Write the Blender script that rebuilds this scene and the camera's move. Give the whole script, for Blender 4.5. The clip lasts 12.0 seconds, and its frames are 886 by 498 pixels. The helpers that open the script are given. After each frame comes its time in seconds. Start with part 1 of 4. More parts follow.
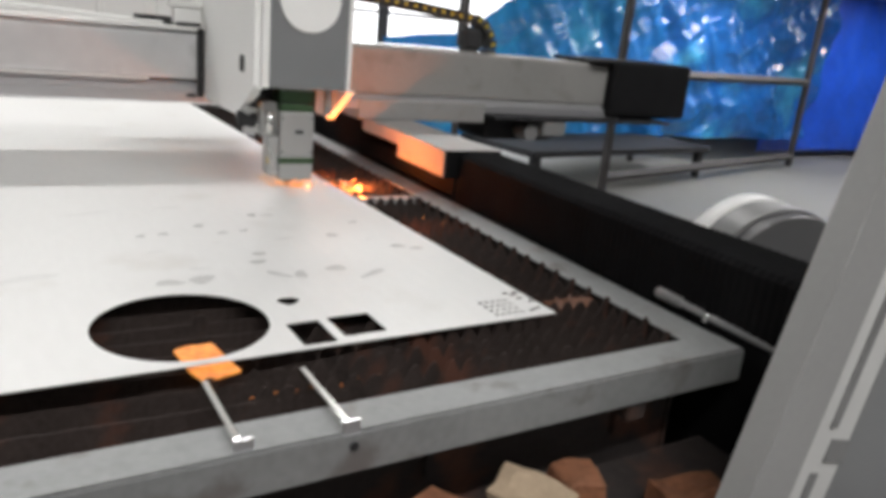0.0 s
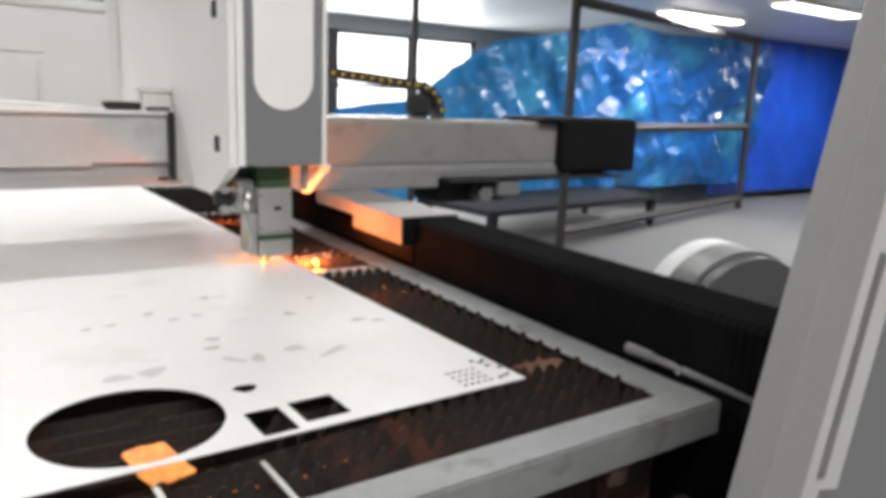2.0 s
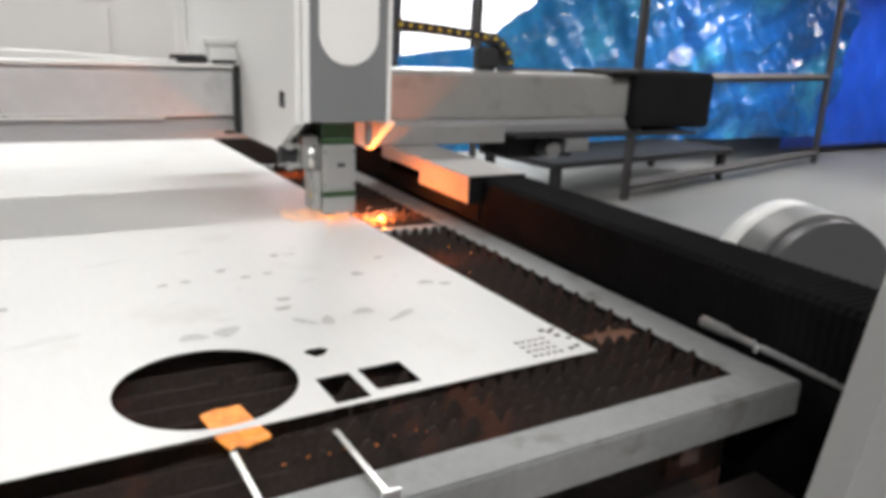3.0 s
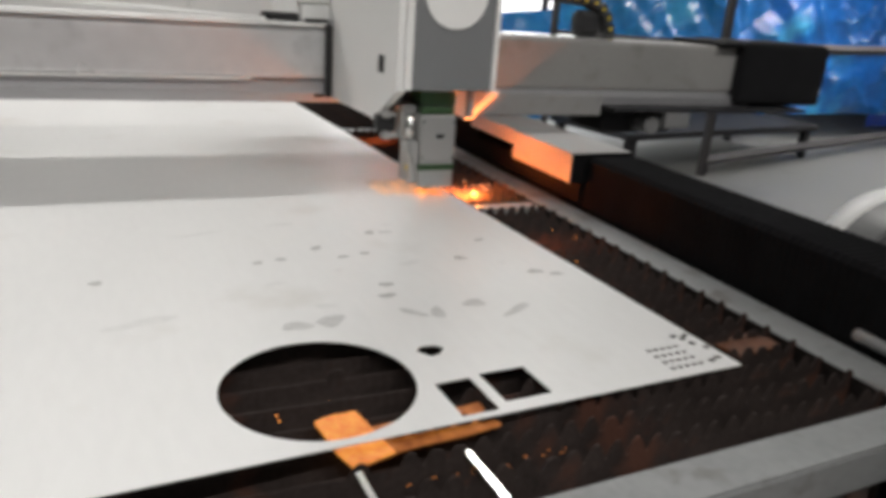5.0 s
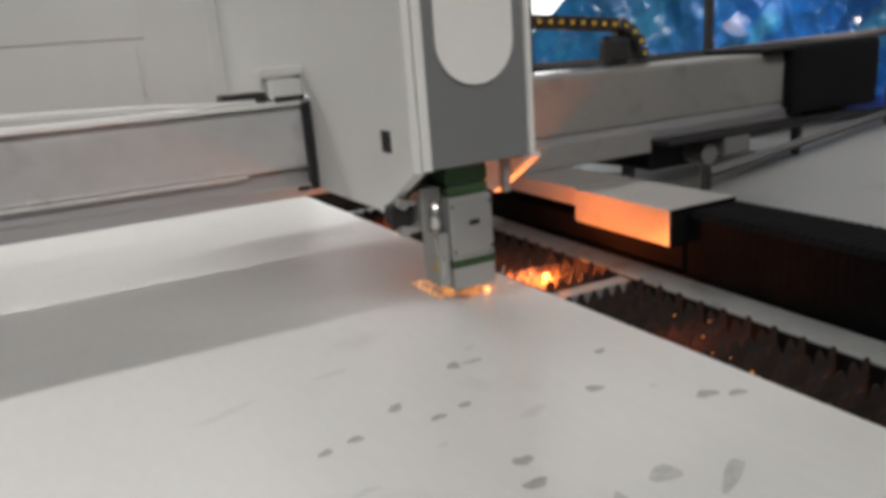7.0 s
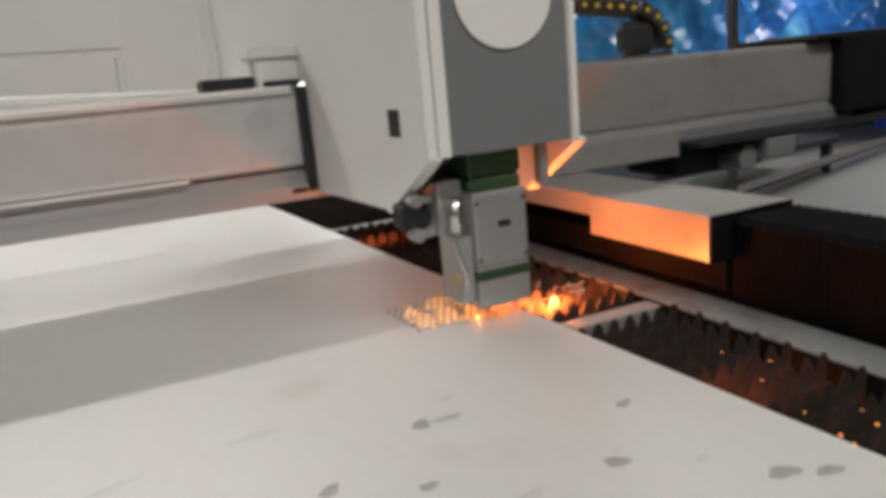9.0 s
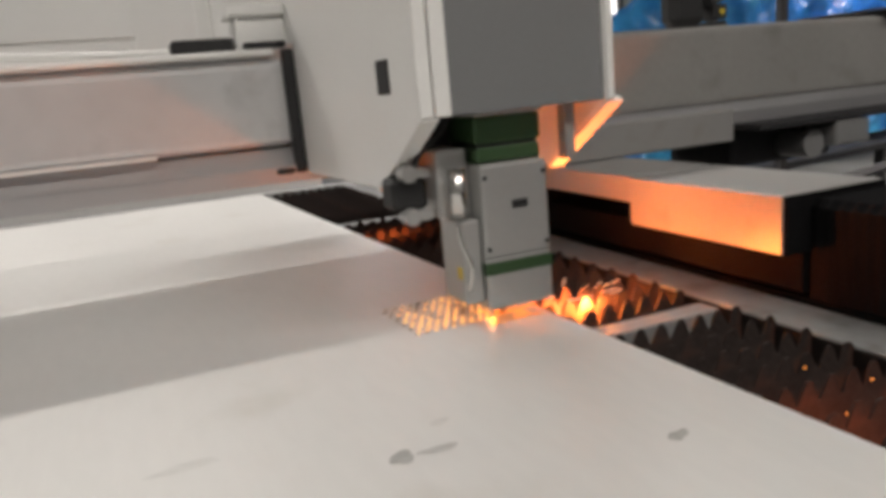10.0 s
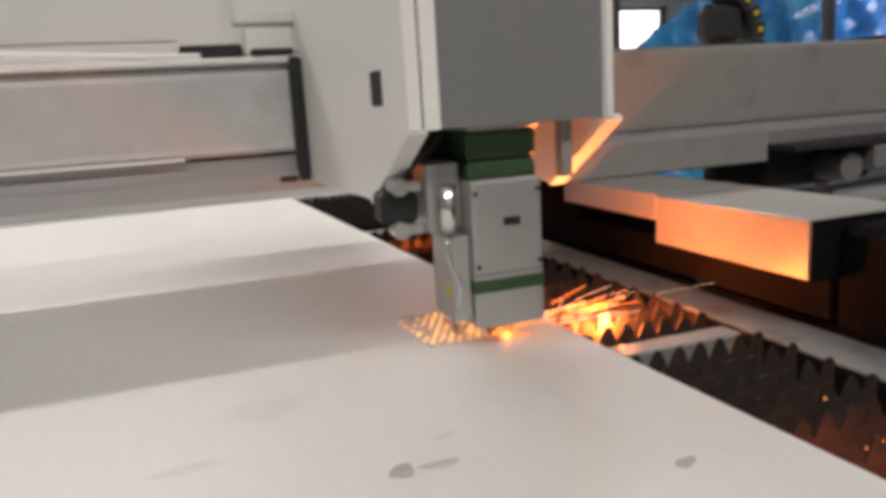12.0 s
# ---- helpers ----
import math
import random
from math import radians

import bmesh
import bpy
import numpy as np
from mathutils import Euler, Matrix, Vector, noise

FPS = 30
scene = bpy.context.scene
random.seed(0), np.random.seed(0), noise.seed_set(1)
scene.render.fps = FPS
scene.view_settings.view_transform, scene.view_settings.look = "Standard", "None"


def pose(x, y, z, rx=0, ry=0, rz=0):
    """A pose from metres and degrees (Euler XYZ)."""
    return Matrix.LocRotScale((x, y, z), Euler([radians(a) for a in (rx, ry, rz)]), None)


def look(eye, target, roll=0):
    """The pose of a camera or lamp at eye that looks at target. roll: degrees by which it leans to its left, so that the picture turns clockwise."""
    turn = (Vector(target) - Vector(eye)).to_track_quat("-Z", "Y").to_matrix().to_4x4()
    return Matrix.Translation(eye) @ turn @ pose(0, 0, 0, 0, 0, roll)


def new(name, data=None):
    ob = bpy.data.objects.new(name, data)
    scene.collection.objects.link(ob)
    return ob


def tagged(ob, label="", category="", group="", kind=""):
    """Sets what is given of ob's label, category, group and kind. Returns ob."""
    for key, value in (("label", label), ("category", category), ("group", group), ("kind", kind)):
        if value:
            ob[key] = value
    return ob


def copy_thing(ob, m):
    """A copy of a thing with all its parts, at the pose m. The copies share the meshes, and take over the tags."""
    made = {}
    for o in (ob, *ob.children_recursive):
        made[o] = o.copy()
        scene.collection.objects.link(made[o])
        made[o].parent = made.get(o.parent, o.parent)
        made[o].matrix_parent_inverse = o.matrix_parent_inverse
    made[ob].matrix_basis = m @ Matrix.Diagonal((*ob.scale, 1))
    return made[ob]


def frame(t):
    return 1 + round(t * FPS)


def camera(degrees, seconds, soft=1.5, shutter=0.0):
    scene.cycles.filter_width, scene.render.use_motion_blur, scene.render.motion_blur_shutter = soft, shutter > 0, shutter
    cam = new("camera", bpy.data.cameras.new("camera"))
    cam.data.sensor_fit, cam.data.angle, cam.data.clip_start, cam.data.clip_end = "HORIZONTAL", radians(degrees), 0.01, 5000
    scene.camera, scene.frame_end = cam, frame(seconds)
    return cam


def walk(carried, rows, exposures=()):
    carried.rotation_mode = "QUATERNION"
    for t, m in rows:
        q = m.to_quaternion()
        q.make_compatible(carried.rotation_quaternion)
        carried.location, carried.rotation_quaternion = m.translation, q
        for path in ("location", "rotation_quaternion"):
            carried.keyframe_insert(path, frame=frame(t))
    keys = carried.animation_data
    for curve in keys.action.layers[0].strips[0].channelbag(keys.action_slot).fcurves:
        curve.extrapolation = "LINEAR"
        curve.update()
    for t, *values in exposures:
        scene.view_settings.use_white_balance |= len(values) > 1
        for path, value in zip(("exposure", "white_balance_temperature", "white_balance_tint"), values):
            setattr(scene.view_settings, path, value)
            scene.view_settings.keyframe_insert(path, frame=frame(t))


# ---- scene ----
cam = camera(62.0, 12.0, soft=4.6, shutter=0.5)
PATH = [
    (0, (-0.935, -1.032, 1.366), (0.093, 0.586, 0.796), 5.7),
    (0.5, (-0.909, -1.052, 1.379), (0.133, 0.583, 0.889), 6.5),
    (1, (-0.882, -1.037, 1.373), (0.156, 0.623, 0.965), 3.5),
    (1.5, (-0.893, -1.017, 1.377), (0.243, 0.590, 1.018), 1.9),
    (2, (-0.907, -0.998, 1.368), (0.219, 0.606, 0.969), 2.2),
    (2.5, (-0.902, -0.990, 1.386), (0.092, 0.670, 0.879), 1.8),
    (4.5, (-0.973, -0.794, 1.409), (-0.009, 0.854, 0.813), 3.4),
    (5, (-0.961, -0.768, 1.400), (-0.110, 0.922, 0.752), 4.0),
    (5.5, (-0.912, -0.696, 1.397), (-0.231, 1.068, 0.745), 1.1),
    (6, (-0.946, -0.469, 1.468), (-0.127, 1.231, 0.805), -4.7),
    (6.5, (-0.947, -0.290, 1.416), (-0.046, 1.429, 0.933), -5.1),
    (7, (-0.945, -0.238, 1.404), (-0.020, 1.452, 0.867), -4.5),
    (9, (-0.723, 0.020, 1.288), (0.172, 1.748, 0.827), -5.2),
    (9.5, (-0.631, 0.136, 1.236), (0.205, 1.903, 0.818), -5.8),
    (10, (-0.583, 0.206, 1.192), (0.234, 1.980, 0.769), -5.2),
    (10.5, (-0.558, 0.210, 1.192), (0.180, 2.021, 0.776), -4.4),
    (11, (-0.564, 0.209, 1.192), (0.195, 2.019, 0.813), -3.9),
    (11.5, (-0.559, 0.205, 1.194), (0.178, 2.021, 0.799), -3.7),
    (12, (-0.559, 0.203, 1.192), (0.180, 2.018, 0.800), -3.5),
]
walk(cam, [(t, look(eye, target, roll)) for t, eye, target, roll in PATH],
     [(0, -0.16, 6500, 10), (0.5, -0.01, 6550, 10), (1.2, 0.05, 6500, 10), (2.5, 0.05, 6500, 10), (4.5, -0.30, 6550, 10), (5, -0.47, 6600, 10), (5.5, -0.84, 6700, 10), (6.2, -0.84, 6600, 10), (7, -0.76, 6650, 10), (9, -0.66, 6900, 11), (10, -0.58, 7000, 12), (12, -0.46, 7000, 12)])

# ---- world, light ----
world = bpy.data.worlds.new("world")
scene.world = world
world.use_nodes = True
wn = world.node_tree.nodes
sky = wn.new("ShaderNodeTexSky")
sky.sky_type, sky.sun_disc = "NISHITA", False
sky.sun_elevation, sky.sun_rotation = radians(45), radians(20)
world.node_tree.links.new(sky.outputs[0], wn["Background"].inputs[0])
wn["Background"].inputs[1].default_value = 0.10


def area_lamp(name, x, y, z, sx, sy, power, color=(1.0, 0.985, 0.975)):
    d = bpy.data.lights.new(name, "AREA")
    d.shape, d.size, d.size_y, d.energy, d.color = "RECTANGLE", sx, sy, power, color
    ob = new(name, d)
    ob.matrix_basis = pose(x, y, z)
    return ob


LAMPS = [(x, y, p) for y, p in ((7.75, 385), (-4.30, 215)) for x in (-4.6, -1.7, 1.2, 4.1)]
for lx, ly, power in LAMPS:
    area_lamp("hall_lamp", lx, ly, 7.62, 2.8, 0.22, power)

# the cutting spark, just over the kerf under the nozzle, and the fire that blows through below the plate
SPARK = bpy.data.lights.new("spark_light", "POINT")
SPARK.energy, SPARK.color, SPARK.shadow_soft_size = 0.04, (1.0, 0.27, 0.05), 0.004
new("spark_light", SPARK).matrix_basis = pose(-0.085, 1.137, 0.8555)
FIRE = bpy.data.lights.new("spark_stream", "POINT")
FIRE.energy, FIRE.color, FIRE.shadow_soft_size = 10.0, (1.0, 0.24, 0.048), 0.010
new("spark_stream", FIRE).matrix_basis = pose(0.092, 1.135, 0.8380)
for x, y, z, power, soft in ((0.075, 1.185, 0.800, 10.0, 0.03), (0.005, 1.345, 0.802, 5.0, 0.03), (0.06, 0.66, 0.740, 3.8, 0.06), (0.09, 1.95, 0.80, 4.0, 0.04)):
    BACK = bpy.data.lights.new("under_fire", "POINT")
    BACK.energy, BACK.color, BACK.shadow_soft_size = power, (1.0, 0.21, 0.055), soft
    new("under_fire", BACK).matrix_basis = pose(x, y, z)
# daylight in the window's opening, and the lamps under the mezzanine
DAY = area_lamp("window_light", 4.05, 8.36, 1.5, 4.2, 1.45, 110, (0.93, 0.98, 1.0))
DAY.matrix_basis = pose(4.05, 8.36, 1.5, -90, 0, 0)
MEZZ_LAMPS = [(6.6, 4.65), (6.75, 3.35), (10.4, 4.3)]
for lx, ly in MEZZ_LAMPS:
    area_lamp("mezzanine_light", lx, ly, 2.35, 1.3, 0.25, 68)
scene.view_settings.exposure = 0.0

# ---- materials ----


def mat(name, color, rough=0.5, metal=0.0, var=0.12, scale=6.0, fine=90.0, bump=0.15, stain=None, stain_scale=2.0, stain_at=0.58, stretch=(1, 1, 1), emit=None, power=0.0, rough_var=0.12, coat=0.0, spec=0.5):
    m = bpy.data.materials.new(name)
    m.use_nodes = True
    n, l = m.node_tree.nodes, m.node_tree.links
    b = n["Principled BSDF"]
    tc = n.new("ShaderNodeTexCoord")
    mp = n.new("ShaderNodeMapping")
    mp.inputs["Scale"].default_value = stretch
    l.new(tc.outputs["Object"], mp.inputs[0])
    big, small = n.new("ShaderNodeTexNoise"), n.new("ShaderNodeTexNoise")
    for t, s in ((big, scale), (small, fine)):
        t.inputs["Scale"].default_value, t.inputs["Detail"].default_value = s, 5
        l.new(mp.outputs[0], t.inputs["Vector"])
    mix = n.new("ShaderNodeMix")
    mix.data_type = "RGBA"
    mix.inputs[6].default_value = (*[c * (1 - var) for c in color], 1)
    mix.inputs[7].default_value = (*[min(1, c * (1 + var)) for c in color], 1)
    add = n.new("ShaderNodeMath")
    add.operation = "MULTIPLY_ADD"
    add.inputs[1].default_value, add.inputs[2].default_value = 0.4, 0.0
    l.new(small.outputs[0], add.inputs[0])
    add2 = n.new("ShaderNodeMath")
    add2.operation = "MULTIPLY_ADD"
    add2.inputs[1].default_value = 0.6
    l.new(big.outputs[0], add2.inputs[0])
    l.new(add.outputs[0], add2.inputs[2])
    ramp = n.new("ShaderNodeMapRange")
    ramp.inputs[1].default_value, ramp.inputs[2].default_value = 0.3, 0.7
    l.new(add2.outputs[0], ramp.inputs[0])
    l.new(ramp.outputs[0], mix.inputs[0])
    out = mix.outputs[2]
    if stain:
        st = n.new("ShaderNodeTexNoise")
        st.inputs["Scale"].default_value, st.inputs["Detail"].default_value = stain_scale, 7
        l.new(tc.outputs["Object"], st.inputs["Vector"])
        sr = n.new("ShaderNodeMapRange")
        sr.inputs[1].default_value, sr.inputs[2].default_value = stain_at, stain_at + 0.12
        l.new(st.outputs[0], sr.inputs[0])
        m2 = n.new("ShaderNodeMix")
        m2.data_type = "RGBA"
        m2.inputs[7].default_value = (*stain, 1)
        l.new(sr.outputs[0], m2.inputs[0])
        l.new(out, m2.inputs[6])
        out = m2.outputs[2]
    l.new(out, b.inputs["Base Color"])
    rr = n.new("ShaderNodeMapRange")
    rr.inputs[3].default_value, rr.inputs[4].default_value = max(0.02, rough - rough_var), min(1, rough + rough_var)
    l.new(big.outputs[0], rr.inputs[0])
    l.new(rr.outputs[0], b.inputs["Roughness"])
    b.inputs["Metallic"].default_value = metal
    b.inputs["Specular IOR Level"].default_value = spec
    b.inputs["Coat Weight"].default_value = coat
    if bump:
        bp = n.new("ShaderNodeBump")
        bp.inputs["Strength"].default_value, bp.inputs["Distance"].default_value = bump, 0.002
        l.new(small.outputs[0], bp.inputs["Height"])
        l.new(bp.outputs[0], b.inputs["Normal"])
    if emit:
        glow = n.new("ShaderNodeMix")
        glow.data_type = "RGBA"
        glow.inputs[6].default_value = (*[c * (1 - 2.2 * var) for c in emit], 1)
        glow.inputs[7].default_value = (emit[0], min(1, emit[1] * (1 + 2.5 * var)), min(1, emit[2] * (1 + 2.5 * var)), 1)
        l.new(ramp.outputs[0], glow.inputs[0])
        l.new(glow.outputs[2], b.inputs["Emission Color"])
        b.inputs["Emission Strength"].default_value = power
    return m


M = {}
M["sheet"] = mat("sheet_steel", (0.62, 0.62, 0.605), 0.40, 0.0, 0.05, 3, 60, 0.03, stain=(0.55, 0.54, 0.51), stain_scale=3.5, stain_at=0.6, stretch=(1, 0.25, 1), spec=0.45, rough_var=0.06)
M["stain"] = mat("oil_stain", (0.34, 0.34, 0.33), 0.42, 0.0, 0.25, 60, 200, 0.0)
M["stain_soft"] = mat("dull_oil_stain", (0.44, 0.44, 0.43), 0.42, 0.0, 0.25, 60, 200, 0.0)
M["stain_faint"] = mat("faint_smear", (0.56, 0.56, 0.545), 0.42, 0.0, 0.1, 60, 200, 0.0)
M["slat"] = mat("burnt_slat_steel", (0.036, 0.027, 0.024), 0.85, 0.0, 0.5, 14, 120, 0.6, spec=0.2, stain=(0.085, 0.038, 0.026), stain_scale=9, stain_at=0.54)
M["frame"] = mat("frame_paint", (0.215, 0.22, 0.22), 0.55, 0.0, 0.18, 9, 70, 0.25, stain=(0.14, 0.13, 0.125), stain_scale=11, stain_at=0.56)
M["tray"] = mat("tray_steel", (0.035, 0.028, 0.026), 0.85, 0.0, 0.4, 9, 60, 0.5, stain=(0.12, 0.05, 0.03), stain_scale=5, stain_at=0.55)
M["white"] = mat("white_enamel", (0.87, 0.87, 0.85), 0.38, 0.0, 0.04, 3, 150, 0.03)
M["rim"] = mat("white_rim", (0.86, 0.86, 0.84), 0.35, 0.0, 0.03, 5, 150, 0.02)
M["graypanel"] = mat("grey_enamel", (0.20, 0.205, 0.21), 0.40, 0.0, 0.06, 3, 150, 0.03)
M["alu"] = mat("brushed_aluminium", (0.52, 0.52, 0.53), 0.36, 0.75, 0.08, 3, 60, 0.06, stretch=(0.3, 6, 6))
M["beam"] = mat("beam_steel", (0.66, 0.66, 0.665), 0.32, 0.4, 0.12, 3, 14, 0.04, stain=(0.50, 0.50, 0.50), stain_scale=6, stain_at=0.6, rough_var=0.14)
# right half of the beam: darker base colour than the left half
M["beam_r"] = mat("beam_right_grey", (0.25, 0.245, 0.235), 0.45, 0.0, 0.12, 4, 60, 0.05, stain=(0.18, 0.175, 0.165), stain_scale=5, stain_at=0.56)
M["black"] = mat("black_rubber", (0.018, 0.018, 0.019), 0.65, 0.0, 0.3, 20, 140, 0.2)
M["drumend"] = mat("drum_end_grey", (0.085, 0.085, 0.087), 0.5, 0.0, 0.12, 5, 120, 0.05)
M["flange"] = mat("flange_grey", (0.17, 0.17, 0.17), 0.45, 0.0, 0.15, 6, 150, 0.04)
M["cap"] = mat("cap_plastic", (0.011, 0.011, 0.012), 0.75, 0.0, 0.3, 14, 140, 0.2, spec=0.12)
M["cloth"] = mat("bellows_cloth", (0.0085, 0.0085, 0.009), 0.9, 0.0, 0.35, 14, 240, 0.2, spec=0.02)
M["headgrey"] = mat("head_metal", (0.47, 0.47, 0.46), 0.35, 0.5, 0.06, 9, 160, 0.05)
M["green"] = mat("green_anodised", (0.042, 0.088, 0.038), 0.4, 0.2, 0.1, 12, 160, 0.05)
M["chrome"] = mat("bright_metal", (0.7, 0.7, 0.68), 0.18, 1.0, 0.05, 9, 160, 0.02)
M["brass"] = mat("copper_nozzle", (0.55, 0.33, 0.18), 0.3, 1.0, 0.1, 20, 160, 0.05)
M["box"] = mat("carriage_steel", (0.31, 0.305, 0.295), 0.38, 0.15, 0.06, 5, 90, 0.05, stain=(0.28, 0.27, 0.25), stain_scale=12, stain_at=0.6)
M["floor"] = mat("concrete_floor", (0.150, 0.147, 0.140), 0.6, 0.0, 0.16, 1.2, 40, 0.1, stain=(0.115, 0.112, 0.107), stain_scale=0.9, stain_at=0.56)
M["wall"] = mat("hall_wall", (0.25, 0.25, 0.245), 0.8, 0.0, 0.05, 0.8, 30, 0.1)
M["ceil"] = mat("hall_ceiling", (0.15, 0.15, 0.15), 0.8, 0.0, 0.05, 0.8, 20, 0.1)
M["dark"] = mat("dark_steel", (0.03, 0.03, 0.032), 0.7, 0.0, 0.2, 8, 90, 0.1, spec=0.2)
M["midgrey"] = mat("grey_steel", (0.22, 0.22, 0.22), 0.5, 0.2, 0.12, 6, 80, 0.1)
M["tarp"] = mat("blue_tarp", (0.015, 0.085, 0.58), 0.33, 0.0, 0.25, 2.5, 12, 0.25, coat=0.3)
M["film"] = mat("blue_film", (0.010, 0.105, 0.40), 0.24, 0.0, 0.55, 1.6, 9, 0.22, coat=0.6, stain=(0.05, 0.30, 0.52), stain_scale=1.3, stain_at=0.54)
M["rack"] = mat("rack_paint", (0.050, 0.046, 0.046), 0.6, 0.0, 0.2, 6, 80, 0.1, spec=0.3)
# near-black colour for the strip that darkens the rail's inner side
M["rail_dark"] = mat("rail_dark_strip", (0.020, 0.016, 0.015), 0.9, 0.0, 0.4, 12, 90, 0.3, spec=0.1)
# thin film lets part of the daylight through
fn, fl = M["film"].node_tree.nodes, M["film"].node_tree.links
thin, both = fn.new("ShaderNodeBsdfTranslucent"), fn.new("ShaderNodeMixShader")
thin.inputs[0].default_value = (0.06, 0.42, 0.75, 1)
both.inputs[0].default_value = 0.13
fl.new(fn["Principled BSDF"].outputs[0], both.inputs[1])
fl.new(thin.outputs[0], both.inputs[2])
fl.new(both.outputs[0], fn["Material Output"].inputs[0])
M["office_glass"] = mat("office_glass", (0.20, 0.22, 0.21), 0.12, 0.0, 0.08, 1.5, 40, 0.02)
# emission for slag drops and for spark light painted on the slats
M["glow_mid"] = mat("slag_and_lit_slat_glow", (0.2, 0.06, 0.02), 0.8, emit=(1.0, 0.20, 0.035), power=0.42, bump=0.2, var=0.34, scale=25)
M["rust"] = mat("rusty_scrap", (0.24, 0.10, 0.05), 0.8, 0.1, 0.4, 9, 80, 0.4)
M["card"] = mat("scrap_card", (0.42, 0.32, 0.22), 0.8, 0.0, 0.2, 7, 80, 0.2)
M["yellow"] = mat("yellow_plastic", (0.65, 0.48, 0.05), 0.45, 0.0, 0.1, 20, 90, 0.05)
M["drumwhite"] = mat("drum_white", (0.85, 0.85, 0.83), 0.4, 0.0, 0.04, 4, 90, 0.03)
M["lampglow"] = mat("lamp_tube", (0.9, 0.9, 0.9), 0.5, emit=(1.0, 0.97, 0.92), power=6.0, bump=0)
M["spark"] = mat("spark_glow", (0.3, 0.1, 0.02), 0.6, emit=(1.0, 0.30, 0.06), power=2.6, bump=0, var=0.1)
M["spark_hot"] = mat("spark_hot", (0.4, 0.2, 0.1), 0.6, emit=(1.0, 0.62, 0.44), power=1.9, bump=0)
M["spark_white"] = mat("spark_white", (0.4, 0.3, 0.2), 0.6, emit=(1.0, 0.66, 0.38), power=9.0, bump=0)
# orange spark light on the slats, put into emission
M["lit_patch"] = mat("lit_slat_glow", (0.3, 0.08, 0.02), 0.7, emit=(1.0, 0.25, 0.045), power=1.15, bump=0, var=0.26, scale=22)
M["fire"] = mat("fire_glow", (0.3, 0.1, 0.02), 0.6, emit=(1.0, 0.29, 0.08), power=5.5, bump=0, var=0.3, scale=70)
# weak red spark light on the slats, put into emission
M["glow_dim"] = mat("lit_slat_dull", (0.055, 0.024, 0.015), 0.8, emit=(1.0, 0.20, 0.08), power=0.09, bump=0.4, var=0.4)
M["slotplate"] = mat("slotted_plate_paint", (0.56, 0.56, 0.55), 0.45, 0.0, 0.06, 5, 120, 0.04)
M["upright"] = mat("upright_paint", (0.30, 0.30, 0.295), 0.5, 0.0, 0.06, 4, 90, 0.05)
M["day"] = mat("daylight", (0.8, 0.85, 0.9), 0.8, emit=(1.0, 0.98, 0.99), power=3.0, bump=0)

# ---- mesh helpers ----


def box(bm, x0, x1, y0, y1, z0, z1, bevel=0.0, seg=1):
    r = bmesh.ops.create_cube(bm, size=1.0, matrix=Matrix.Translation(((x0 + x1) / 2, (y0 + y1) / 2, (z0 + z1) / 2)) @ Matrix.Diagonal((x1 - x0, y1 - y0, z1 - z0, 1)))
    if bevel:
        es = list({e for v in r["verts"] for e in v.link_edges})
        bmesh.ops.bevel(bm, geom=es, offset=bevel, segments=seg, affect="EDGES", profile=0.6)
    return bm


def boxed(x0, x1, y0, y1, z0, z1, bevel=0.0, seg=1):
    return box(bmesh.new(), x0, x1, y0, y1, z0, z1, bevel, seg)


def rod(bm, a, b, r, n=12, r2=None):
    a, b = Vector(a), Vector(b)
    d = b - a
    bmesh.ops.create_cone(bm, cap_ends=True, segments=n, radius1=r, radius2=r if r2 is None else r2, depth=d.length,
                          matrix=Matrix.Translation((a + b) / 2) @ d.to_track_quat("Z", "Y").to_matrix().to_4x4())
    return bm


def prism(outline, axis, lo, hi, bevel=0.0):
    """A closed outline of pairs, drawn out along an axis (0, 1 or 2) from lo to hi."""
    bm = bmesh.new()

    def at(p, v):
        q = list(p)
        q.insert(axis, v)
        return bm.verts.new(q)
    a, b = [at(p, lo) for p in outline], [at(p, hi) for p in outline]
    bm.faces.new(a)
    bm.faces.new(b[::-1])
    for i in range(len(a)):
        j = (i + 1) % len(a)
        bm.faces.new((a[i], b[i], b[j], a[j]))
    bmesh.ops.recalc_face_normals(bm, faces=bm.faces)
    if bevel:
        bmesh.ops.bevel(bm, geom=bm.edges[:], offset=bevel, segments=2, affect="EDGES")
    return bm


def mesh_of(name, bm, material, smooth=False):
    me = bpy.data.meshes.new(name)
    bm.to_mesh(me)
    bm.free()
    for m in material if isinstance(material, (list, tuple)) else [material]:
        me.materials.append(m)
    if smooth:
        for p in me.polygons:
            p.use_smooth = True
    return me


def part(name, bm, material, parent, label="", smooth=False):
    ob = new(name, mesh_of(name, bm, material, smooth))
    ob.parent = parent
    return tagged(ob, label)


def thing(name, label, category, m=None, group="", kind=""):
    ob = new(name)
    ob.empty_display_size = 0.05
    if m is not None:
        ob.matrix_basis = m
    return tagged(ob, label, category, group, kind)


def solid(name, bm, material, label, category, m=None, group="", kind="", smooth=False):
    ob = new(name, mesh_of(name, bm, material, smooth))
    if m is not None:
        ob.matrix_basis = m
    return tagged(ob, label, category, group, kind)


# the machine stands turned by a little against the plate that lies on it
MACHINE = pose(0, 0, 0, 0, 0, -2.7)
TOP = 0.85

